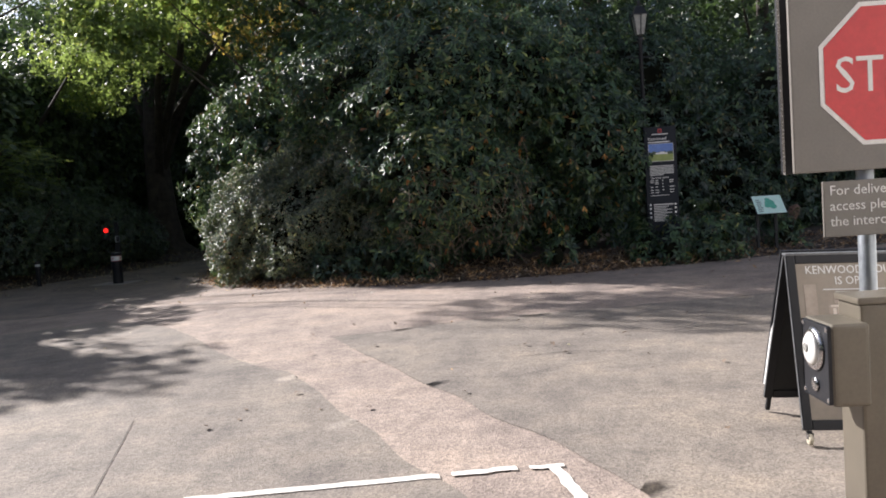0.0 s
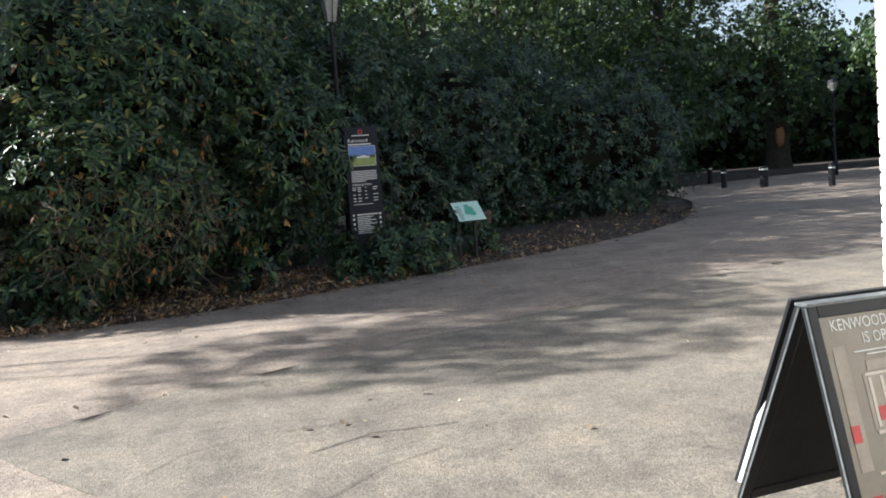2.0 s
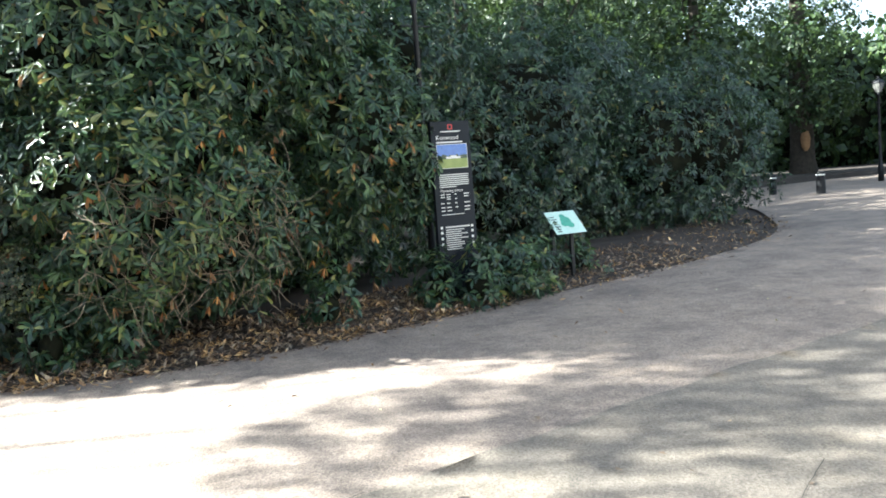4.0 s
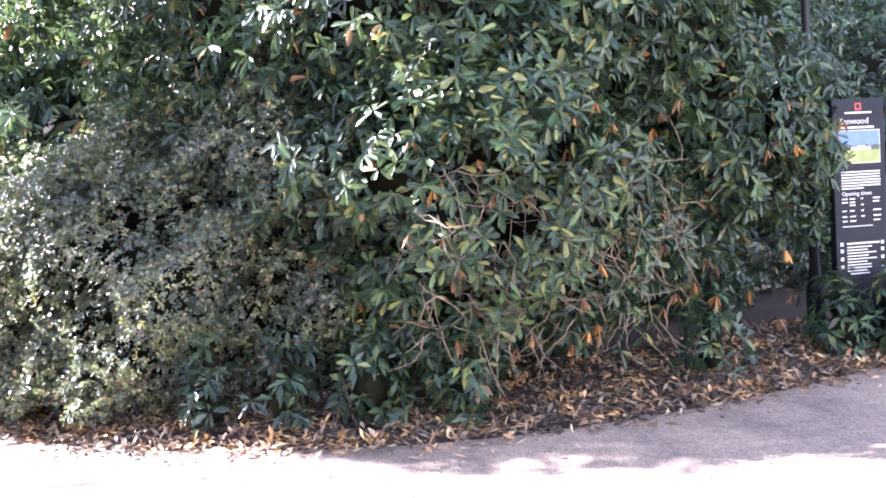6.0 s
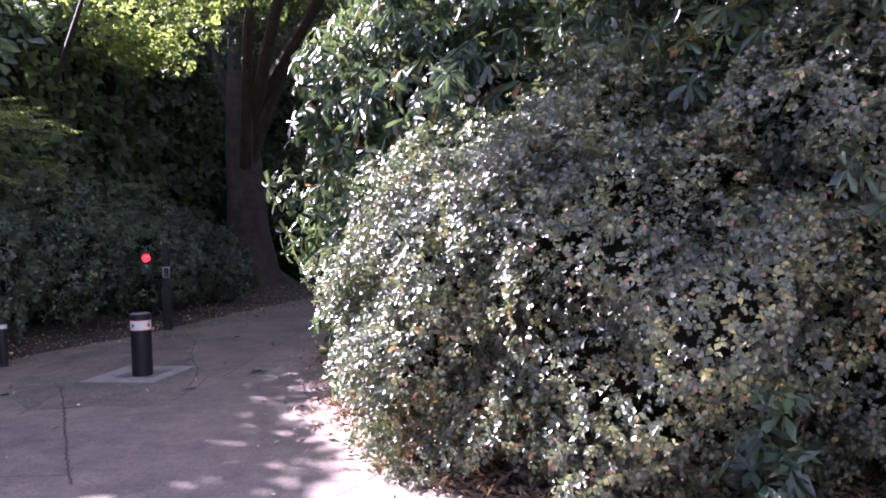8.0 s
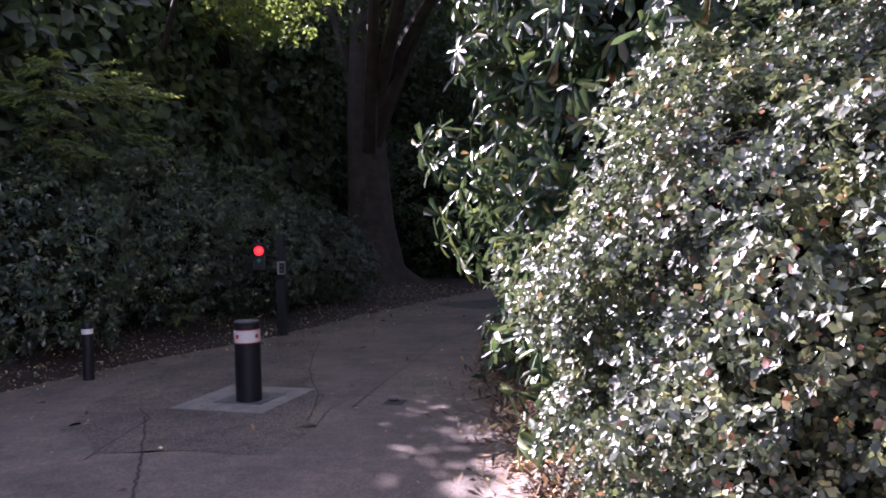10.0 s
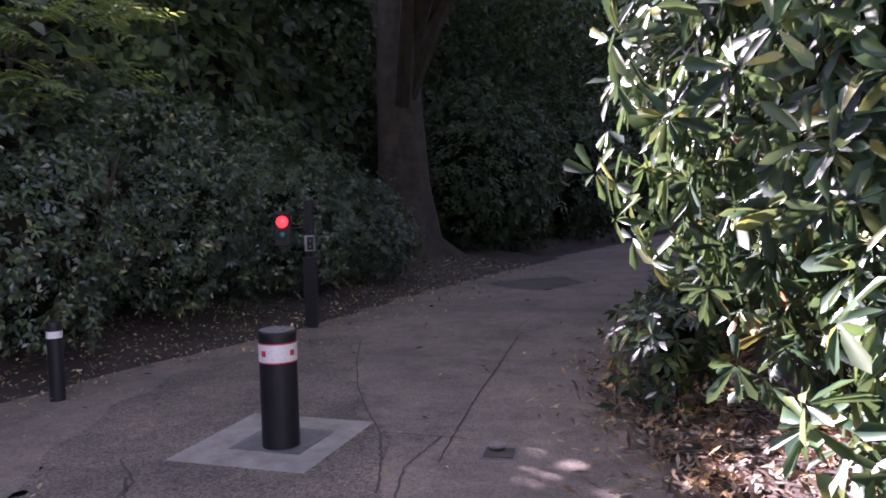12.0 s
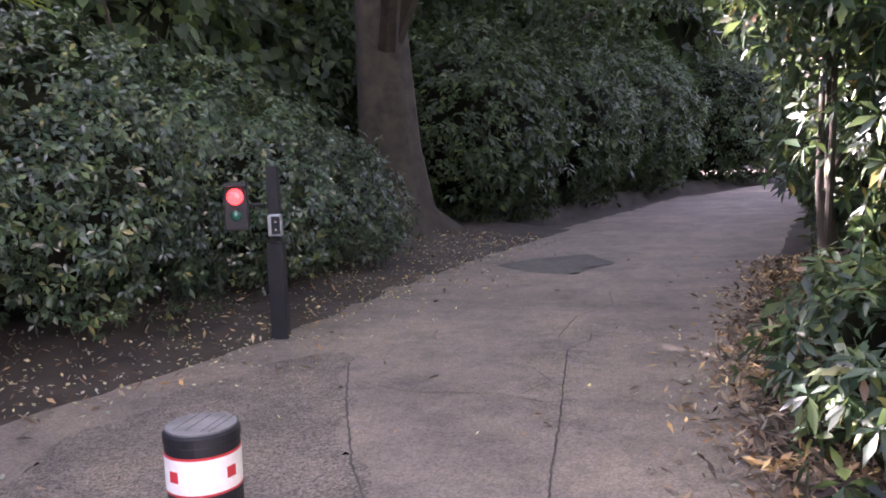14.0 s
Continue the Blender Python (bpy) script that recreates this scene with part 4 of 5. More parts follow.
# ---- folding poster board ----
def poster_board():
    top = thing("a_board", "black folding pavement board with a brown poster on castors", "sign", pose(2.612, 4.125, 0.004, 0, 2, -4))
    w, tall = 0.33, 0.89

    def leaf(sign, name, lean):
        """One leg of the board: a frame with its sheet, hinged at the top."""
        m = pose(0, 0.012 * sign, 0.925, lean * sign)
        face = -0.016 if sign < 0 else 0.016
        bm = bmesh.new()
        for lo, hi in (((-w, -0.014, -tall), (-w + 0.045, 0.014, 0)), ((w - 0.045, -0.014, -tall), (w, 0.014, 0)), ((-w + 0.0455, -0.014, -0.05), (w - 0.0455, 0.014, 0)), ((-w + 0.0455, -0.014, -tall), (w - 0.0455, 0.014, -tall + 0.05))):
            box(bm, lo, hi, 0.005)
        fr = part(name, bm, M_BLACK, top)
        fr.matrix_basis = m
        for x in (-w - 0.0025, w + 0.0005):
            part("edge_strip", boxed((x, -0.011, -tall + 0.01), (x + 0.002, -0.003, -0.01)), M_EDGE, fr)
        part("back_board", boxed((-w + 0.046, -0.004 if sign < 0 else -0.008, -tall + 0.051), (w - 0.046, 0.008 if sign < 0 else 0.004, -0.051)), M_BOARD, fr)
        for x in (-w + 0.03, w - 0.03):
            part("leg", boxed((x - 0.012, -0.01, -tall - (0.028 if sign < 0 else 0.085)), (x + 0.012, 0.01, -tall - 0.0005), 0.002), M_BLACK, fr)
        return fr

    front = leaf(-1, "front_frame", 16)
    rear = leaf(1, "rear_frame", 21)
    sheet_w, s0, s1 = w - 0.0465, -tall + 0.0515, -0.0515
    part("poster", boxed((-sheet_w, -0.0075, s0), (sheet_w, -0.0045, s1)), M_POSTER, front, "brown printed poster")
    y = -0.0078
    for x0, z0, x1, z1 in ((-sheet_w + 0.03, -0.60, -sheet_w + 0.09, -0.16), (sheet_w - 0.10, -0.55, sheet_w - 0.012, -0.2), (-0.14, -0.47, 0.15, -0.27), (-0.11, -0.26, 0.12, -0.225)):
        part("print_panel", bar(bmesh.new(), x0, z0, x1, z1, y), M_POSTER_M, front)
    for x0, z0, x1, z1 in [(-0.12 + 0.06 * i, -0.46, -0.105 + 0.06 * i, -0.285) for i in range(5)] + [(-0.13, -0.278, 0.14, -0.268)]:
        part("print_column", bar(bmesh.new(), x0, z0, x1, z1, y - 0.0016), M_POSTER_L, front, "pale printed column")
    for x0, z0, x1, z1 in ((-0.13, -0.485, 0.14, -0.472), (-0.17, -0.62, -0.135, -0.61), (0.16, -0.54, 0.165, -0.33)):
        part("print_column", bar(bmesh.new(), x0, z0, x1, z1, y - 0.002), M_POSTER_L, front, "pale printed column")
    for x0, z0, x1, z1, dy in ((-0.105, -0.44, -0.05, -0.39, 0.0032), (-0.255, -0.50, -0.215, -0.44, 0.002), (-0.03, -0.60, -0.005, -0.565, 0.0)):
        part("print_red", bar(bmesh.new(), x0, z0, x1, z1, y - dy), M_RED, front, "red printed shape")
    bm = bmesh.new()
    for lo, hi in (((-0.23, -0.745), (-0.185, -0.735)), ((-0.23, -0.695), (-0.185, -0.685)), ((-0.23, -0.7345), (-0.22, -0.6955)), ((-0.195, -0.7345), (-0.185, -0.6955))):
        bar(bm, *lo, *hi, y)
    part("emblem", bm, M_RED, front, "small red square emblem")
    for x0, z0, x1 in ((-0.16, -0.186, 0.17), (-0.10, -0.2, 0.10), (0.01, -0.585, 0.24), (-0.17, -0.692, -0.04)):
        part("small_print", bar(bmesh.new(), x0, z0 - 0.005, x1, z0, y - 0.004), M_INK, front)
    lettering("KENWOOD HOUSE", 0.06, M_INK, front, pose(0, y - 0.0008, -0.105) @ UP @ Matrix.Diagonal((0.9, 1, 1, 1)), "white heading", "CENTER")
    lettering("IS OPEN", 0.06, M_INK, front, pose(0, y - 0.0008, -0.162) @ UP @ Matrix.Diagonal((0.9, 1, 1, 1)), "white heading", "CENTER")
    lettering("KENWOOD", 0.034, M_INK, front, pose(-0.17, y - 0.0008, -0.735) @ UP, "white wordmark")
    bm = bmesh.new()
    for lo, hi in (((-w, 0.034, -tall + 0.06), (-w + 0.03, 0.05, 0.004)), ((w - 0.03, 0.034, -tall + 0.06), (w, 0.05, 0.004)), ((-w + 0.0305, 0.034, -0.03), (w - 0.0305, 0.05, 0.004)), ((-w + 0.0305, 0.034, -tall + 0.06), (w - 0.0305, 0.05, -tall + 0.09))):
        box(bm, lo, hi, 0.004)
    part("snap_frame", bm, M_BLACK, rear, "black snap frame round the rear poster")
    # White wedge: sunlight on the frame's inner edge, put into colour and shape.
    bm = bmesh.new()
    for x in (-w + 0.002, -w + 0.004):
        bm.faces.new([bm.verts.new((x, y1, z1)) for y1, z1 in ((0.0145, -0.42), (0.0145, -tall + 0.075), (0.0335, -tall + 0.065), (0.0335, -0.5))])
    bmesh.ops.bridge_loops(bm, edges=bm.edges[:])
    part("sunlit_edge_wedge", bm, M_INK, rear, "white wedge painted for the sunlit inner frame edge")
    part("rear_poster", boxed((-sheet_w, 0.0045, s0), (sheet_w, 0.0075, s1)), M_POSTER, rear)
    part("hinge_rail", boxed((-w, -0.03, 0.921), (w, 0.03, 0.933), 0.003), M_EDGE, top, "grey hinge rail")
    for x in (-w + 0.03, w - 0.03):
        c = Matrix.Translation((x, -0.272, 0.028)) @ Matrix.Rotation(radians(90), 4, "Y")
        wheel = part("castor", lathe(bmesh.new(), [(0.02, -0.011), (0.028, -0.007), (0.028, 0.007), (0.02, 0.011)], 18, c), M_RUBBER, top, "cream castor wheel", True)
        part("fork", boxed((x - 0.014, -0.286, 0.03), (x - 0.0115, -0.257, 0.06), 0.001), M_STEEL, wheel)
        part("fork", boxed((x + 0.0115, -0.286, 0.03), (x + 0.014, -0.257, 0.06), 0.001), M_STEEL, wheel)


poster_board()

# ---- information totem, map lectern, lamp post ----
def totem():
    top = thing("information_totem", "tall charcoal information panel with a landscape photograph in the bushes", "sign", pose(4.175, 13.14, 0, 0, 0, -5))
    w, h = 0.255, 2.345
    part("panel", boxed((-w, 0, 0.05), (w, 0.075, h), 0.006), M_PANEL, top)
    part("edge_band", boxed((w + 0.0005, 0.012, 0.05), (w + 0.003, 0.063, h - 0.01)), M_BLACK, top)
    px0, px1, z0, z1 = -0.19, 0.2, 1.785, 2.065
    part("photo_frame", bar(bmesh.new(), px0 - 0.005, z0 - 0.005, px1 + 0.005, z1 + 0.005, -0.0005), M_INK, top)
    part("photo_sky", bar(bmesh.new(), px0, z0 + 0.12, px1, z1, -0.0022), M_BLUE, top, "printed blue sky")
    part("photo_lawn", bar(bmesh.new(), px0, z0, px1, z0 + 0.119, -0.0022), M_LAWN, top, "printed green lawn")
    bm = bmesh.new()
    rng = np.random.default_rng(3)
    for i in range(13):
        x = px0 + i * 0.03
        bar(bm, x, z0 + 0.11, x + 0.0295, z0 + 0.14 + 0.03 * rng.random(), -0.004)
    part("photo_trees", bm, M_COPSE, top)
    bm = bar(bmesh.new(), -0.08, z0 + 0.112, 0.11, z0 + 0.135, -0.0056)
    bar(bm, -0.02, z0 + 0.1355, 0.06, z0 + 0.148, -0.0056)
    part("photo_house", bm, M_INK, top, "printed white house")
    bm = bmesh.new()
    for lo, hi in (((-0.03, 2.245), (0.03, 2.255)), ((-0.03, 2.295), (0.03, 2.305)), ((-0.03, 2.2555), (-0.018, 2.2945)), ((0.018, 2.2555), (0.03, 2.2945))):
        bar(bm, *lo, *hi, -0.0005)
    part("emblem", bm, M_RED, top, "small red square emblem")
    lettering("Kenwood", 0.075, M_INK, top, pose(-0.195, -0.0006, 2.125) @ UP, "white heading")
    lettering("Opening times", 0.05, M_INK, top, pose(-0.185, -0.0006, 1.50) @ UP, "white heading")
    part("wordmark", bar(bmesh.new(), -0.13, 2.215, 0.13, 2.228, -0.0005), M_INK, top)
    part("strapline", bar(bmesh.new(), -0.19, 2.085, 0.15, 2.102, -0.0005), M_INK, top)
    bm = bmesh.new()
    for i in range(7):
        bar(bm, -0.185, 1.70 - 0.024 * i, 0.21 - (0.18 if i == 6 else 0.02 * rng.random()), 1.711 - 0.024 * i, -0.0005)
    part("paragraph", bm, M_INK, top, "white paragraph of small print")
    bm = bmesh.new()
    for i, z in enumerate((1.465, 1.435, 1.41, 1.36, 1.31, 1.27)):
        for x0, x1 in ((-0.185, -0.13 - 0.0), (-0.11, -0.05), (0.0, 0.04), (0.12, 0.2)):
            if rng.random() > 0.25:
                bar(bm, x0, z, x1 - 0.02 * rng.random(), z + 0.011, -0.0005)
    bar(bm, -0.185, 1.225, 0.11, 1.232, -0.0005)
    part("time_table", bm, M_INK, top, "white table of hours")
    bm = bmesh.new()
    bar(bm, -0.15, 1.07, 0.17, 1.085, -0.0005)
    for i in range(10):
        bar(bm, -0.15, 1.04 - 0.026 * i, 0.16 - 0.12 * rng.random(), 1.050 - 0.026 * i, -0.0005)
    part("small_print", bm, M_INK, top, "white rows of small print")
    for z in (1.06, 1.0, 0.93, 0.86):
        for x in (-0.2, 0.2):
            part("pictogram", boxed((x - 0.014, -0.002, z), (x + 0.014, -0.0005, z + 0.03)), M_INK, top)


def map_lectern():
    top = thing("map_lectern", "pale green map board on a slanted lectern", "sign", pose(6.03, 13.67, 0, 0, 0, -3))
    zc = 0.955
    slab = part("map_board", boxed((-0.245, -0.215, -0.012), (0.245, 0.215, 0), 0.004), M_BLACK, top)
    slab.matrix_basis = pose(0.03, -0.16, zc, 44)
    part("map_sheet", boxed((-0.24, -0.21, 0.0005), (0.24, 0.21, 0.003)), M_MAP, slab, "pale mint printed map")
    bm = bmesh.new()
    for i, (x, y, r) in enumerate(((0.02, 0.03, 0.085), (0.06, -0.05, 0.06), (-0.03, -0.03, 0.05), (0.0, 0.11, 0.045))):
        lathe(bm, [(r, 0.0032 + i * 0.0003), (r * 0.98, 0.0036 + i * 0.0003)], 9, Matrix.Translation((x, y, 0)))
    part("map_print", bm, M_MAPG, slab, "green printed parkland")
    bm = bmesh.new()
    for i in range(7):
        box(bm, (-0.2, -0.17 + 0.045 * i, 0.0034), (-0.13 + 0.01 * (i % 3), -0.155 + 0.045 * i, 0.004))
    part("map_key", bm, M_BLACK, slab)
    for x in (-0.15, 0.15):
        part("post", boxed((x - 0.025, -0.13, 0.1), (x + 0.025, -0.08, zc + 0.008), 0.004), M_BLACK, top)


def lamp_post(name, label, m, tall, r, head):
    top = thing(name, label, "street lamp", m)
    part("column", lathe(bmesh.new(), [(r * 2.0, 0), (r * 2.0, 0.5), (r * 1.5, 0.62), (r * 1.2, 0.75), (r, 1.0), (r * 0.8, tall - 0.1), (r * 1.4, tall - 0.06), (r * 0.7, tall)], 16), M_BLACK, top, smooth=True)
    part("ladder_bar", tube(bmesh.new(), [(-0.2, 0, tall - 0.35), (0.2, 0, tall - 0.35)], [0.012, 0.012], 8), M_BLACK, top)
    cage = Matrix.Translation((0, 0, tall)) @ Matrix.Rotation(radians(45), 4, "Z")
    part("lantern_glass", lathe(bmesh.new(), [(head * 0.55, 0.02), (head, 0.34)], 4, cage), M_OLDGLASS, top, "frosted tapered lantern")
    part("lantern_roof", lathe(bmesh.new(), [(head * 1.15, 0.345), (head * 0.55, 0.48), (head * 0.2, 0.5), (head * 0.22, 0.56), (0.01, 0.6)], 4, cage), M_BLACK, top)
    for k in range(4):
        a = radians(45 + 90 * k + 45)
        part("lantern_bar", tube(bmesh.new(), [(head * 0.57 * math.cos(a), head * 0.57 * math.sin(a), tall), (head * 1.03 * math.cos(a), head * 1.03 * math.sin(a), tall + 0.35)], [0.008, 0.008], 6), M_BLACK, top)


totem()
map_lectern()
lamp_post("street_lamp", "black lamp post with a tapered lantern in the rhododendrons", pose(4.05, 13.60, 0.1), 3.80, 0.04, 0.15)

# ---- rising bollard and its neighbours ----
def rising_bollard():
    top = thing("bollard", "dark grey rising bollard with a white and red reflective band", "bollard", pose(-6.808, 18.013, 0.0))
    part("shaft", lathe(bmesh.new(), [(0.11, 0), (0.11, 0.655), (0.108, 0.66)], 40), M_BLACK, top, smooth=False)
    part("collar", lathe(bmesh.new(), [(0.112, 0.661), (0.112, 0.684), (0.106, 0.692)], 40), M_BLACK, top)
    part("cap", lathe(bmesh.new(), [(0.104, 0.6925), (0.104, 0.698), (0.1, 0.70), (0.02, 0.7005)], 40), M_CAP, top, "scuffed grey metal cap")
    bm = bmesh.new()
    for x in (-0.05, -0.01, 0.04, 0.065):
        box(bm, (x, -0.075, 0.7012), (x + 0.0025, 0.075, 0.7018))
    part("cap_scratch", bm, M_CRACK, top)
    part("band", lathe(bmesh.new(), [(0.1115, 0.52), (0.1115, 0.622)], 40), M_INK, top, "white reflective band")
    for z in (0.5125, 0.6225):
        part("red_stripe", lathe(bmesh.new(), [(0.1113, z), (0.1113, z + 0.0072)], 40), M_RED, top, "red edge stripe")
    for a in (-109, -17, 70, 150):
        m = pose(0, 0, 0, 0, 0, a)
        mark = part("red_mark", boxed((0.1105, -0.016, 0.555), (0.1128, 0.016, 0.588)), M_RED, top, "small red rectangle")
        mark.matrix_basis = m


def slab():
    top = thing("bollard_slab", "pale concrete surround of the rising bollard", "slab", pose(-6.885, 18.1, 0.0, 0, 0, -3))
    part("concrete", boxed((-0.44, -0.49, -0.03), (0.44, 0.49, 0.008), 0.006), M_CONC, top)
    part("lid", boxed((-0.19, -0.22, 0.0085), (0.27, 0.24, 0.012), 0.001), M_CAP, top, "dark steel lid")


def fixed_bollard(m, h, r, label, band):
    top = thing("bollard", label, "bollard", m, "fixed bollards")
    part("shaft", lathe(bmesh.new(), [(r, 0), (r, h - 0.03), (r * 0.92, h - 0.006), (r * 0.6, h)], 20), M_BLACK, top)
    part("band", lathe(bmesh.new(), [(r + 0.0015, h - band - 0.07), (r + 0.0015, h - 0.07)], 20), M_INK, top, "white reflective band")
    return top


rising_bollard()
slab()
fixed_bollard(pose(-8.93, 18.68, -0.01), 0.6, 0.055, "slim black bollard with a white band on the verge", 0.05)
for x, y, h, r in ((20.6, 22.2, 0.62, 0.09), (24.1, 26.3, 0.7, 0.1), (20.0, 17.6, 0.62, 0.09), (20.53, 20.46, 0.66, 0.13)):
    fixed_bollard(pose(x, y, float(gz(x, y)) - 0.01), h, r, "black bollard across the far drive", 0.04)


def traffic_signal():
    top = thing("traffic_signal", "small black traffic signal showing red beside the drive", "traffic light", pose(-8.45, 21.5, 0, 0, 0, 22))
    part("bracket", tube(bmesh.new(), [(0.0, 0.09, 1.1), (0.02, 0.2, 1.1), (0.1, 0.26, 1.1), (0.2, 0.28, 1.1)], [0.016] * 4, 10), M_BLACK, top)
    head = part("head", boxed((-0.088, -0.05, 0.93), (0.088, 0.09, 1.29), 0.015, 3), M_BLACK, top)
    for z, mat, label, name in ((1.185, M_REDLAMP, "glowing red lens", "red_lens"), (1.045, M_GREENLENS, "unlit green lens", "green_lens")):
        m = Matrix.Translation((0, -0.0505, z)) @ Matrix.Rotation(radians(90), 4, "X")
        part(name, lathe(bmesh.new(), [(0.06 if mat == M_REDLAMP else 0.042, 0), (0.055 if mat == M_REDLAMP else 0.038, 0.01), (0.03, 0.018), (0.004, 0.021)], 24, m), mat, head, label, True)
    part("hood", boxed((-0.088, -0.12, 1.262), (0.088, -0.0515, 1.272), 0.003), M_BLACK, head)


def intercom_post():
    top = thing("intercom_post", "square black intercom post with a grey call box", "intercom", pose(-8.33, 21.9, 0, 0, 0, 12))
    part("post", boxed((-0.065, -0.065, -0.04), (0.065, 0.065, 0.78), 0.006), M_BLACK, top)
    part("neck", boxed((-0.045, -0.03, 0.7805), (0.045, 0.05, 1.4), 0.005), M_BLACK, top)
    case = part("call_box", boxed((-0.03, -0.12, 0.85), (0.075, -0.031, 1.02), 0.008), M_GALV, top, "grey metal call box")
    part("face_plate", boxed((0.0, -0.1245, 0.865), (0.07, -0.1205, 1.005), 0.002), M_BLACK, case)
    for z in (0.9, 0.965):
        m = Matrix.Translation((0.035, -0.125, z)) @ Matrix.Rotation(radians(90), 4, "X")
        part("button", lathe(bmesh.new(), [(0.012, 0), (0.01, 0.004)], 14, m), M_STEEL, case)


traffic_signal()
intercom_post()
valve = thing("valve_cover", "small square iron valve cover with a pale stone on it", "cover", pose(-5.52, 18.1, 0.0, 0, 0, 4))
part("rim", boxed((-0.1, -0.1, -0.01), (0.1, 0.1, 0.011), 0.003), M_CAP, valve, "scuffed iron rim")
part("lid", boxed((-0.084, -0.084, 0.0115), (0.084, 0.084, 0.016), 0.002), M_CRACK, valve, "dark sunken lid")
stone = bmesh.new()
bmesh.ops.create_icosphere(stone, subdivisions=2, radius=1, matrix=Matrix.Translation((-0.02, 0.045, 0.038)) @ Matrix.Diagonal((0.055, 0.035, 0.023, 1)))
for v in stone.verts:
    v.co += Vector((math.sin(60 * v.co.y), math.cos(70 * v.co.x), 0)) * 0.005
part("stone", stone, M_CONC, valve, "pale stone")
lamp_post("street_lamp", "distant black lamp post with a white lantern", pose(27.5, 23.2, float(gz(27.5, 23.2))), 3.2, 0.05, 0.2)
disc = thing("round_sign", "small round blue sign on a post in the far drive", "sign", pose(22.0, 17.2, float(gz(22, 17.2)), 0, 0, 40))
part("post", lathe(bmesh.new(), [(0.03, 0), (0.03, 1.35)], 10), M_BLACK, disc)
part("disc", lathe(bmesh.new(), [(0.2, 0), (0.2, 0.006)], 24, Matrix.Translation((0, -0.035, 1.35)) @ Matrix.Rotation(radians(90), 4, "X")), M_BLUE, disc, "blue sign disc")

# ---- small plants at the drive's edge ----
for x, y, r, s in ((4.2, 12.8, 0.34, 1), (4.75, 12.95, 0.42, 2), (5.2, 13.2, 0.42, 3), (3.75, 12.95, 0.26, 11), (2.35, 12.75, 0.26, 4), (0.25, 12.5, 0.24, 5), (-0.35, 12.75, 0.26, 6), (6.45, 13.85, 0.3, 7), (-4.55, 19.9, 0.36, 8), (-4.4, 20.7, 0.4, 9), (-4.6, 19.0, 0.3, 10)):
    bush("rhododendron_seedling", "low rhododendron shoot in leaf litter at the drive edge", [(x, y, 0.38, r, r, 0.36), (x + 0.1, y + 0.12, 0.55, r * 0.8, r * 0.8, 0.34)], RHODO, 60, 200 + s, floor=0.06, stems=2, shrink=0.4, depth=0.5, group="rhododendron shoots")
for x, y, r, s in ((-1.5, 13.1, 0.2, 12), (-0.95, 12.85, 0.22, 13)):
    bush("rhododendron_seedling", "low dark rhododendron shoot among the small-leaved shrub", [(x, y, 0.36, r, r, 0.3), (x + 0.1, y + 0.12, 0.6, r * 0.8, r * 0.8, 0.3)], RHODO_SHADE, 45, 200 + s, floor=0.06, stems=2, shrink=0.4, depth=0.5, group="rhododendron shoots")
tree("rhododendron_tree", "slender dark rhododendron trunk hung with long leaves", -4.22, 21.9, 3.4, 0.085,
     [(-0.15, -0.3, 2.45, 0.6, 0.6, 0.45), (0.3, -0.1, 1.75, 0.45, 0.5, 0.4), (0.3, -0.2, 3.2, 0.9, 0.9, 0.6), (0.55, 0.2, 1.0, 0.45, 0.5, 0.4)], 61, M_RHODO, (0.17, 0.024), 100, flare=0.2)



def stump(x, y):
    """A cut, leaning rhododendron stem with a ragged top."""
    top = thing("tree_stump", "short leaning reddish-brown stump on the bank", "stump")
    z0 = float(gz(x, y)) + 0.05
    pts = [(x, y, z0), (x + 0.03, y, z0 + 0.2), (x + 0.11, y + 0.02, z0 + 0.42), (x + 0.24, y + 0.05, z0 + 0.62), (x + 0.3, y + 0.06, z0 + 0.68)]
    bm = tube(bmesh.new(), pts, [0.15, 0.115, 0.1, 0.085, 0.03], 12)
    for v in bm.verts:
        v.co += Vector((math.sin(23 * v.co.z + 9 * v.co.y), math.cos(19 * v.co.z + 7 * v.co.x), 0)) * 0.012
    part("stem", bm, M_STUMP, top, smooth=True)
    part("side_stem", tube(bmesh.new(), [(x + 0.05, y - 0.04, z0 + 0.22), (x - 0.06, y - 0.1, z0 + 0.42), (x - 0.1, y - 0.12, z0 + 0.58)], [0.045, 0.035, 0.02], 8), M_STUMP, top, smooth=True)


stump(6.55, 14.15)


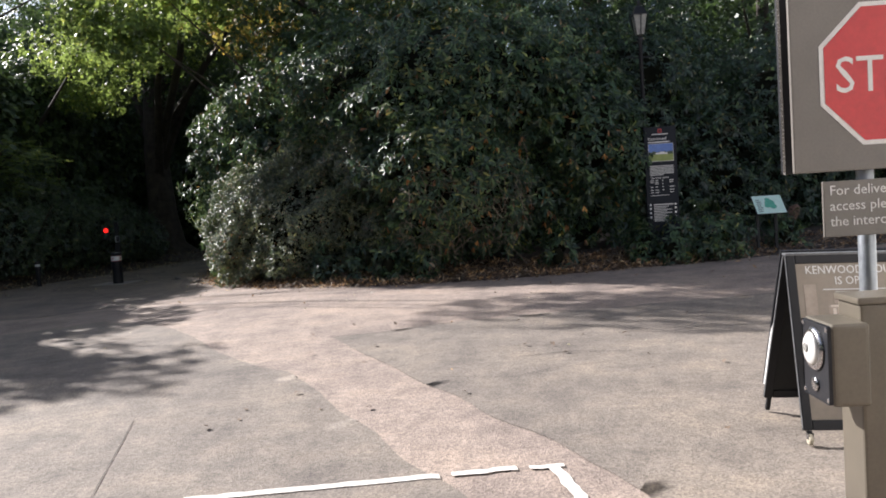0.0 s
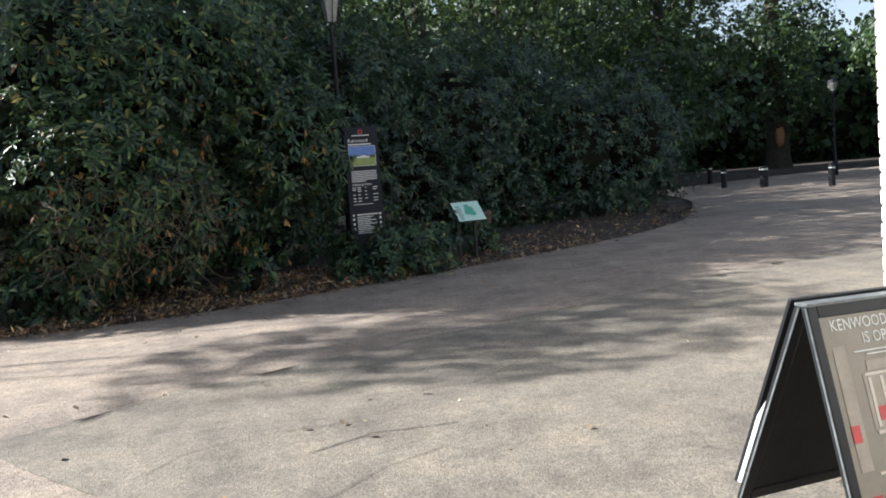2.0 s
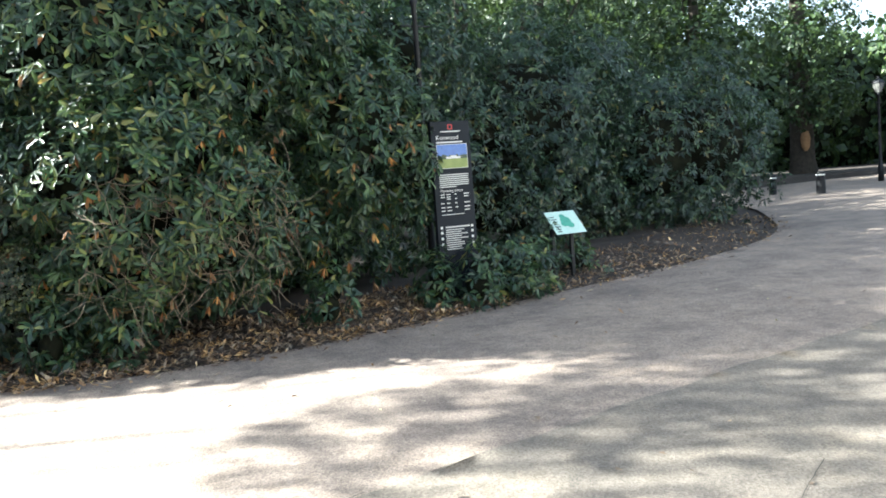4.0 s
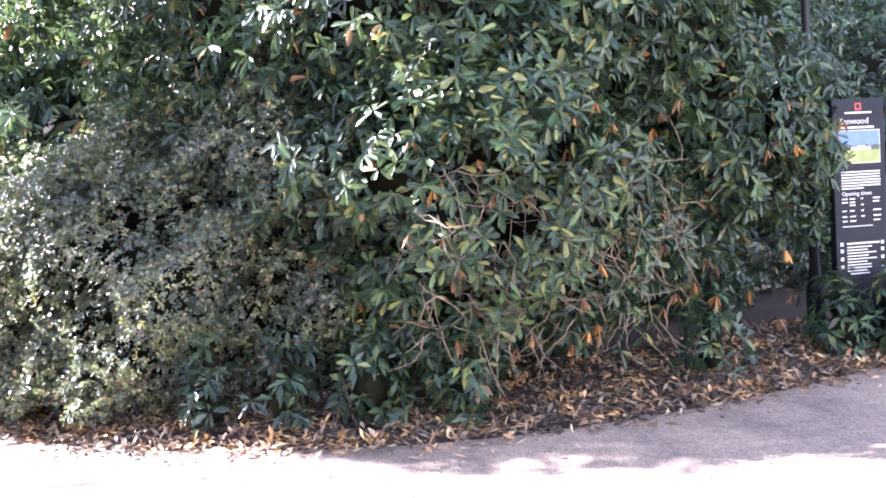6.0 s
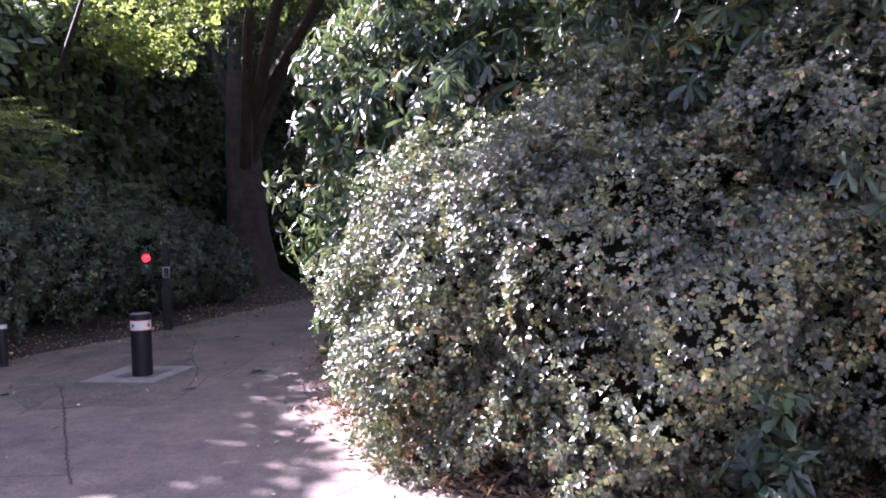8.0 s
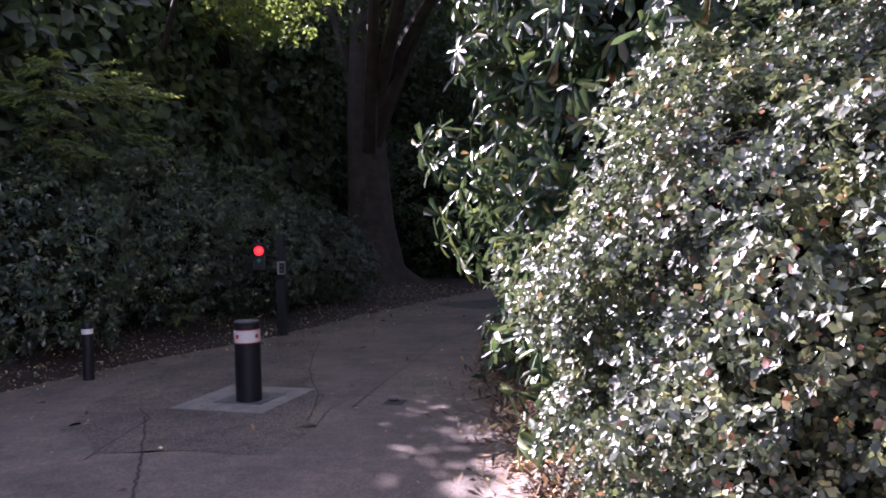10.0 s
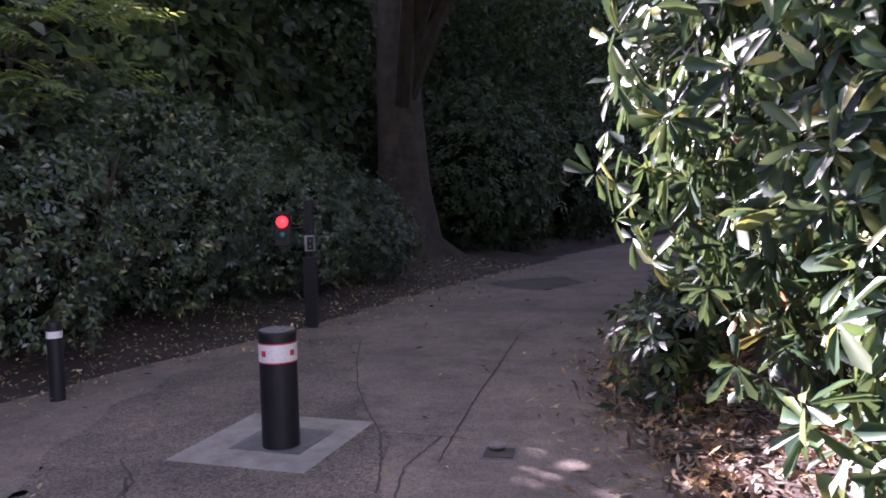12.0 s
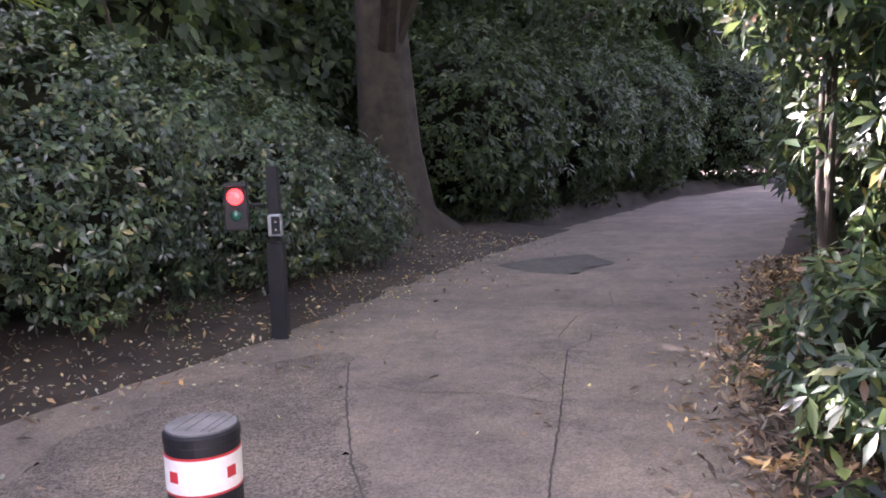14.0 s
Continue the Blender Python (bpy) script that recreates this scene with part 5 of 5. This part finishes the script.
def ash_sapling(x, y):
    """A slender stem whose twigs reach over the hedge with feathered leaves: each frond a stalk with paired leaflets."""
    rng = np.random.default_rng(21)
    top = thing("ash_sapling", "slender ash sapling with feathered leaves reaching over the hedge", "tree")
    z0 = float(gz(x, y)) - 0.05
    part("trunk", tube(bmesh.new(), [(x, y, z0), (x + 0.05, y, z0 + 1.2), (x + 0.2, y - 0.05, z0 + 2.4), (x + 0.5, y - 0.1, z0 + 3.6)], [0.045, 0.035, 0.025, 0.012], 8), M_BARK, top, smooth=True)
    forms = []
    for k in range(4):
        bm = bmesh.new()
        ln = 0.34 + 0.05 * k
        line = [Vector((0, ln * t, -0.12 * ln * t * t)) for t in (0, 0.3, 0.6, 1.0)]
        tube(bm, line, [0.004, 0.003, 0.002, 0.0012], 4)
        spots = [(0.28 + 0.14 * i, s) for i in range(5) for s in (-1, 1)] + [(1.0, 0)]
        for t, s in spots:
            p = Vector((0, ln * t, -0.12 * ln * t * t))
            d = Vector((s * 0.85, 0.55 if s else 1.0, rng.normal(-0.15, 0.12))).normalized()
            side = d.cross(Vector((0, 0, 1))).normalized() * 0.021
            size = 0.1 * rng.uniform(0.85, 1.15)
            vs = [bm.verts.new(q) for q in (p, p + d * size * 0.45 + side + Vector((0, 0, 0.006)), p + d * size - Vector((0, 0, 0.01)), p + d * size * 0.45 - side + Vector((0, 0, 0.006)))]
            bm.faces.new((vs[0], vs[1], vs[2]))
            bm.faces.new((vs[0], vs[2], vs[3]))
        me = bpy.data.meshes.new("frond")
        bm.to_mesh(me)
        bm.free()
        me.materials.append(M_TREE)
        forms.append(me)
    count = 0
    for i in range(15):
        a = rng.uniform(-1.5, 0.9)
        reach = rng.uniform(0.7, 1.9)
        t = rng.uniform(0.62, 1.0)
        b = Vector((x + 0.45 * t, y, z0 + 3.6 * t))
        e = b + Vector((math.cos(a) * reach, math.sin(a) * reach, rng.uniform(-0.35, 0.35) + (3.0 - b.z) * 0.5))
        mid = b.lerp(e, 0.5) + Vector((0, 0, 0.14))
        part("twig", tube(bmesh.new(), [b, mid, e], [0.011, 0.008, 0.004], 5), M_BARK, top)
        for k in range(9):
            u = 0.35 + 0.65 * k / 8
            p = b.lerp(mid, u * 2) if u < 0.5 else mid.lerp(e, u * 2 - 1)
            way = (e - b).normalized() + Vector(rng.normal(0, 0.55, 3).tolist())
            turn = math.degrees(math.atan2(-way.x, way.y))
            ob = new("frond", forms[count % 4])
            ob.parent = top
            ob.matrix_basis = pose(p.x, p.y, p.z, rng.uniform(-25, 15), rng.uniform(-25, 25), turn)
            count += 1


ash_sapling(-10.7, 20.1)
scar = thing("bark_scar", "patch of bare orange wood low on the far trunk", "bark", pose(34.95, 32.1, 2.3))
part("bare_wood", lathe(bmesh.new(), [(0.08, -0.5), (0.2, -0.3), (0.24, 0.15), (0.16, 0.5)], 12), M_SCAR, scar)
# ---- road paint, cracks, litter ----
def strip(name, pts, width, material, lift, label="", parent=None, seed=0, stray=0.25):
    """A ragged ribbon on the road along plan points."""
    rng = np.random.default_rng(seed)
    line = [np.array(p, float) for p in pts]
    fine = []
    for a, b in zip(line, line[1:]):
        n = max(2, int(np.hypot(*(b - a)) / 0.05))
        fine += [a + (b - a) * k / n for k in range(n)]
    fine = np.array(fine + [line[-1]])
    way = np.gradient(fine, axis=0)
    way /= np.linalg.norm(way, axis=1, keepdims=True) + 1e-9
    side = np.stack([-way[:, 1], way[:, 0]], 1)
    mid = fine + side * rng.normal(0, width * stray, (len(fine), 1))
    w = width / 2 * (1 + stray * rng.uniform(-1.6, 0.6, (len(fine), 1)))
    l, r = mid - side * w, mid + side * w
    vs = np.concatenate([l, r])
    vs = np.column_stack([vs, gz(vs[:, 0], vs[:, 1]) + lift])
    n = len(fine)
    i = np.arange(n - 1)
    tri = np.concatenate([np.stack([i, i + 1, i + n + 1], 1)[:, ::-1], np.stack([i, i + n + 1, i + n], 1)[:, ::-1]])
    return tagged(tri_mesh(name, vs, tri, material, parent or road), label)


strip("painted_line", [(-0.75, 3.68), (0.46, 3.79)], 0.065, M_LINE, 0.009, "worn white painted line", seed=1, stray=0.07)
strip("painted_line", [(0.52, 3.80), (0.84, 3.83)], 0.06, M_LINE, 0.009, "worn white painted line", seed=2, stray=0.07)
strip("painted_line", [(0.9, 3.82), (1.07, 3.83)], 0.05, M_LINE, 0.009, "worn white painted line", seed=3, stray=0.07)
strip("painted_line", [(1.02, 3.80), (1.08, 3.42), (1.12, 2.4)], 0.06, M_LINE, 0.009, "worn white painted line", seed=4, stray=0.07)
strip("crack", [(-5.82, 17.9), (-5.88, 18.8), (-5.92, 19.5), (-5.93, 20.05), (-5.96, 20.8), (-6.0, 21.7)], 0.012, M_CRACK, 0.0095, seed=5)
strip("crack", [(-7.26, 20.74), (-6.9, 20.57), (-6.34, 20.6), (-6.04, 20.46), (-5.86, 20.54)], 0.009, M_CRACK, 0.0095, seed=6)
strip("crack", [(-6.3, 18.33), (-6.58, 18.84), (-6.86, 19.41), (-7.22, 20.35), (-7.5, 21.2)], 0.014, M_CRACK, 0.0095, seed=7)
strip("crack", [(-6.3, 18.37), (-5.92, 18.34), (-5.76, 18.32)], 0.012, M_CRACK, 0.0095, seed=8)
strip("crack", [(-1.1, 3.1), (-1.16, 3.51), (-1.34, 4.26), (-1.56, 5.2)], 0.006, M_CRACK, 0.0095, seed=9)
strip("crack", [(-7.38, 17.36), (-6.75, 16.4), (-6.19, 15.49), (-5.43, 14.31)], 0.02, M_CRACK, 0.0095, seed=22)
strip("crack", [(-7.6, 14.35), (-6.5, 14.45), (-5.56, 14.5)], 0.01, M_CRACK, 0.0095, seed=23)
strip("crack", [(-7.05, 16.2), (-7.3, 17.3), (-7.6, 17.6)], 0.016, M_CRACK, 0.0095, seed=10)
strip("crack", [(-7.0, 22.2), (-6.4, 22.05), (-5.9, 22.3), (-5.3, 22.15)], 0.008, M_CRACK, 0.0095, seed=13)
strip("crack", [(-6.55, 21.35), (-6.2, 21.2), (-6.05, 20.9), (-6.2, 20.6)], 0.006, M_CRACK, 0.0095, seed=14)
strip("crack", [(-6.1, 22.1), (-6.0, 22.9), (-5.7, 23.4), (-5.75, 24.1)], 0.008, M_CRACK, 0.0095, seed=15)
strip("crack", [(-6.0, 21.7), (-5.85, 22.0), (-5.85, 22.25)], 0.009, M_CRACK, 0.0095, seed=16)
strip("crack", [(-6.0, 17.4), (-6.15, 17.9), (-6.3, 18.33)], 0.014, M_CRACK, 0.0095, seed=17)
strip("crack", [(-5.86, 17.2), (-5.98, 17.8), (-5.92, 18.34)], 0.012, M_CRACK, 0.0095, seed=18)
strip("crack", [(-0.62, 7.85), (0.1, 8.12), (0.9, 8.36)], 0.009, M_CRACK, 0.0095, seed=11)
strip("crack", [(0.2, 6.6), (0.5, 6.85), (0.95, 6.9), (1.6, 6.75)], 0.006, M_CRACK, 0.0095, seed=19)
strip("crack", [(0.4, 5.9), (1.0, 5.75), (1.35, 5.95), (1.8, 6.05)], 0.006, M_CRACK, 0.0095, seed=20)
strip("crack", [(1.9, 7.2), (2.5, 7.05), (3.0, 7.3)], 0.006, M_CRACK, 0.0095, seed=21)
strip("crack", [(1.1, 6.4), (1.5, 6.5), (2.0, 6.35)], 0.01, M_CRACK, 0.0095, seed=12)


def litter():
    """Dead leaves: thick under the bushes, thinning out onto the drive."""
    rng = np.random.default_rng(77)
    xs, ys = [], []

    def spread(n, x0, x1, y0, y1, lo, hi, fall):
        nonlocal xs, ys
        x, y = rng.uniform(x0, x1, n), rng.uniform(y0, y1, n)
        d = np.where(inside(ROAD_POLY, x, y), -1.0, 1.0) * edge_distance(x, y)
        keep = (d > lo) & (d < hi) & ((d > 0) | (rng.random(n) < np.exp(d / fall)))
        xs.append(x[keep]), ys.append(y[keep])

    spread(56000, -4.6, 4.6, 11.6, 16.5, -0.5, 1.3, 0.09)
    spread(7500, 4.6, 8.5, 11.6, 16.5, -0.5, 1.4, 0.12)
    spread(4000, 8.5, 14, 13, 19, -0.4, 1.6, 0.1)
    spread(30000, -5.4, -3.2, 13.6, 26, -0.5, 1.0, 0.12)
    spread(2600, -10.2, -6.5, 16, 29, -0.9, 1.4, 0.25)
    spread(1600, -9, 8, 5, 27, -9, 0, 1.2)
    x, y = np.concatenate(xs), np.concatenate(ys)
    p = np.column_stack([x, y, gz(x, y) + np.maximum(verge(x, y), 0) + rng.uniform(0.008, 0.035, len(x))])
    axis = np.column_stack([rng.normal(0, 0.35, len(x)), rng.normal(0, 0.35, len(x)), np.ones(len(x))])
    axis /= np.linalg.norm(axis, axis=1, keepdims=True)
    vs, tri = leaf_arrays(p, axis, rng, 1, 0.105, 0.0135, 0.0, 0.1, 0.05)
    tagged(tri_mesh("leaf_litter", vs, tri, M_LITTER), "brown and orange dead leaves along the drive edge", "litter", kind="stuff")
    xs, ys = [], []
    spread(5000, -10.4, -6.5, 16, 29, -1.2, 1.6, 0.35)
    spread(1500, -5.6, -3.6, 15, 25, -0.9, 0.8, 0.3)
    spread(900, -8, 7, 4, 24, -9, 0, 2.0)
    x, y = np.concatenate(xs), np.concatenate(ys)
    p = np.column_stack([x, y, gz(x, y) + np.maximum(verge(x, y), 0) + rng.uniform(0.012, 0.03, len(x))])
    axis = np.column_stack([rng.normal(0, 0.4, len(x)), rng.normal(0, 0.4, len(x)), np.ones(len(x))])
    axis /= np.linalg.norm(axis, axis=1, keepdims=True)
    vs, tri = leaf_arrays(p, axis, rng, 1, 0.045, 0.011, 0.0, 0.05, 0.05)
    tagged(tri_mesh("leaf_scraps", vs, tri, M_PALE), "small pale leaf scraps scattered over verge and drive", "litter", kind="stuff")
    n = 78
    x = np.concatenate([rng.uniform(-1, 3, 30), rng.uniform(-8, -5.2, 30), rng.normal(3.02, 0.12, 18)])
    y = np.concatenate([rng.uniform(4, 9, 30), rng.uniform(16, 24, 30), rng.uniform(3.7, 4.5, 18)])
    first = None
    for i in range(n):
        m = pose(x[i], y[i], float(gz(x[i], y[i])) + 0.012, rng.uniform(-12, 12), rng.uniform(-12, 12), rng.uniform(0, 360))
        if first is None or i % 10 == 0:
            vs, tri = leaf_arrays(np.zeros((1, 3)), np.array([[0, 0, 1.0]]), rng, 1, 0.075, 0.02, 0.0, 0.02, 0.05)
            first = tagged(tri_mesh("fallen_leaf", vs, tri, M_LITTER), "curled dead leaf lying on the tarmac", "leaf", "fallen leaves")
            first.matrix_basis = m
        else:
            copy_thing(first, m)


litter()


def twigs(n, x0, x1, y0, y1, z0, z1, seed):
    """Bare twigs that hang out of the bush."""
    rng = np.random.default_rng(seed)
    bm = bmesh.new()
    for _ in range(n):
        p = Vector((rng.uniform(x0, x1), rng.uniform(y0, y1), rng.uniform(z0, z1)))
        way = Vector((rng.normal(0, 0.5), rng.normal(-0.3, 0.3), rng.normal(-0.5, 0.5))).normalized()
        pts, r = [p], rng.uniform(0.002, 0.0045)
        for k in range(5):
            way = (way + Vector(rng.normal(0, 0.35, 3).tolist())).normalized()
            pts.append(pts[-1] + way * rng.uniform(0.06, 0.14))
        tube(bm, pts, [r, r, r * 0.9, r * 0.8, r * 0.6, r * 0.4], 5)
    return bm


tangle = thing("dead_twigs", "tangle of bare grey twigs hanging from the rhododendron", "twigs", kind="stuff")
part("twig_tangle", twigs(200, -0.1, 1.9, 12.2, 12.6, 0.75, 1.9, 5), M_TWIG, tangle)


def withered(n, x0, x1, y0, y1, z0, z1, seed):
    """Tufts of dead leaves that droop from the twig ends."""
    rng = np.random.default_rng(seed)
    top = thing("withered_leaves", "tufts of orange-brown dead leaves hanging in the rhododendron", "leaves", kind="stuff")
    p = np.column_stack([rng.uniform(x0, x1, n), rng.uniform(y0, y1, n), rng.uniform(z0, z1, n)])
    axis = np.column_stack([rng.normal(0, 0.25, n), rng.normal(-0.15, 0.25, n), np.full(n, -1.0)])
    axis /= np.linalg.norm(axis, axis=1, keepdims=True)
    vs, tri = leaf_arrays(p, axis, rng, 4, 0.11, 0.015, 0.9, 1.3, faces=6)
    tri_mesh("tufts", vs, tri, M_DEAD, top, "stuff")


withered(60, -0.3, 3.2, 12.15, 12.75, 0.6, 2.3, 8)

# ---- bricks of the lodge wall ----
def bricks():
    rng = np.random.default_rng(9)
    me = None
    vs_all, tri_all, base = [], [], 0
    bm = boxed((0, -0.1075, -0.0325), (0.03, 0.1075, 0.0325), 0.004, 1)
    bm.to_mesh(me := bpy.data.meshes.new("brick"))
    bm.free()
    me.materials.append(M_WHITE)
    count = 0
    for c in range(78):
        z = 0.205 + c * 0.075
        for k in range(60):
            y = 4.41 - k * 0.225 - (0.1125 if c % 2 else 0)
            if c % 2 and k == 0:
                y = 4.41 - 0.1125
            if y < -8.8:
                break
            x = WX - 0.006 + rng.uniform(-0.0015, 0.0015)
            if y > 2.3 and c < 37 and count < 330:
                b = new("brick", me)
                b.parent = wall
                b.matrix_basis = pose(x, y, z, 0, 0, rng.uniform(-0.5, 0.5))
                count += 1
            else:
                lo, hi = np.array([x, y - 0.1075, z - 0.0325]), np.array([x + 0.03, y + 0.1075, z + 0.0325])
                q = np.array([[a, b_, c_] for a in (0, 1) for b_ in (0, 1) for c_ in (0, 1)])
                vs_all.append(lo + q * (hi - lo))
                f = np.array([[0, 1, 3], [0, 3, 2], [0, 4, 5], [0, 5, 1], [2, 3, 7], [2, 7, 6], [1, 5, 7], [1, 7, 3], [0, 2, 6], [0, 6, 4]])
                tri_all.append(f + base)
                base += 8
        if c % 2:
            b = new("brick", me)
            b.parent = wall
            b.matrix_basis = pose(WX - 0.007, 4.463, z) @ Matrix.Diagonal((1, 0.47, 1, 1))
    tri_mesh("brickwork", np.concatenate(vs_all), np.concatenate(tri_all), M_WHITE, wall, "stuff")


bricks()
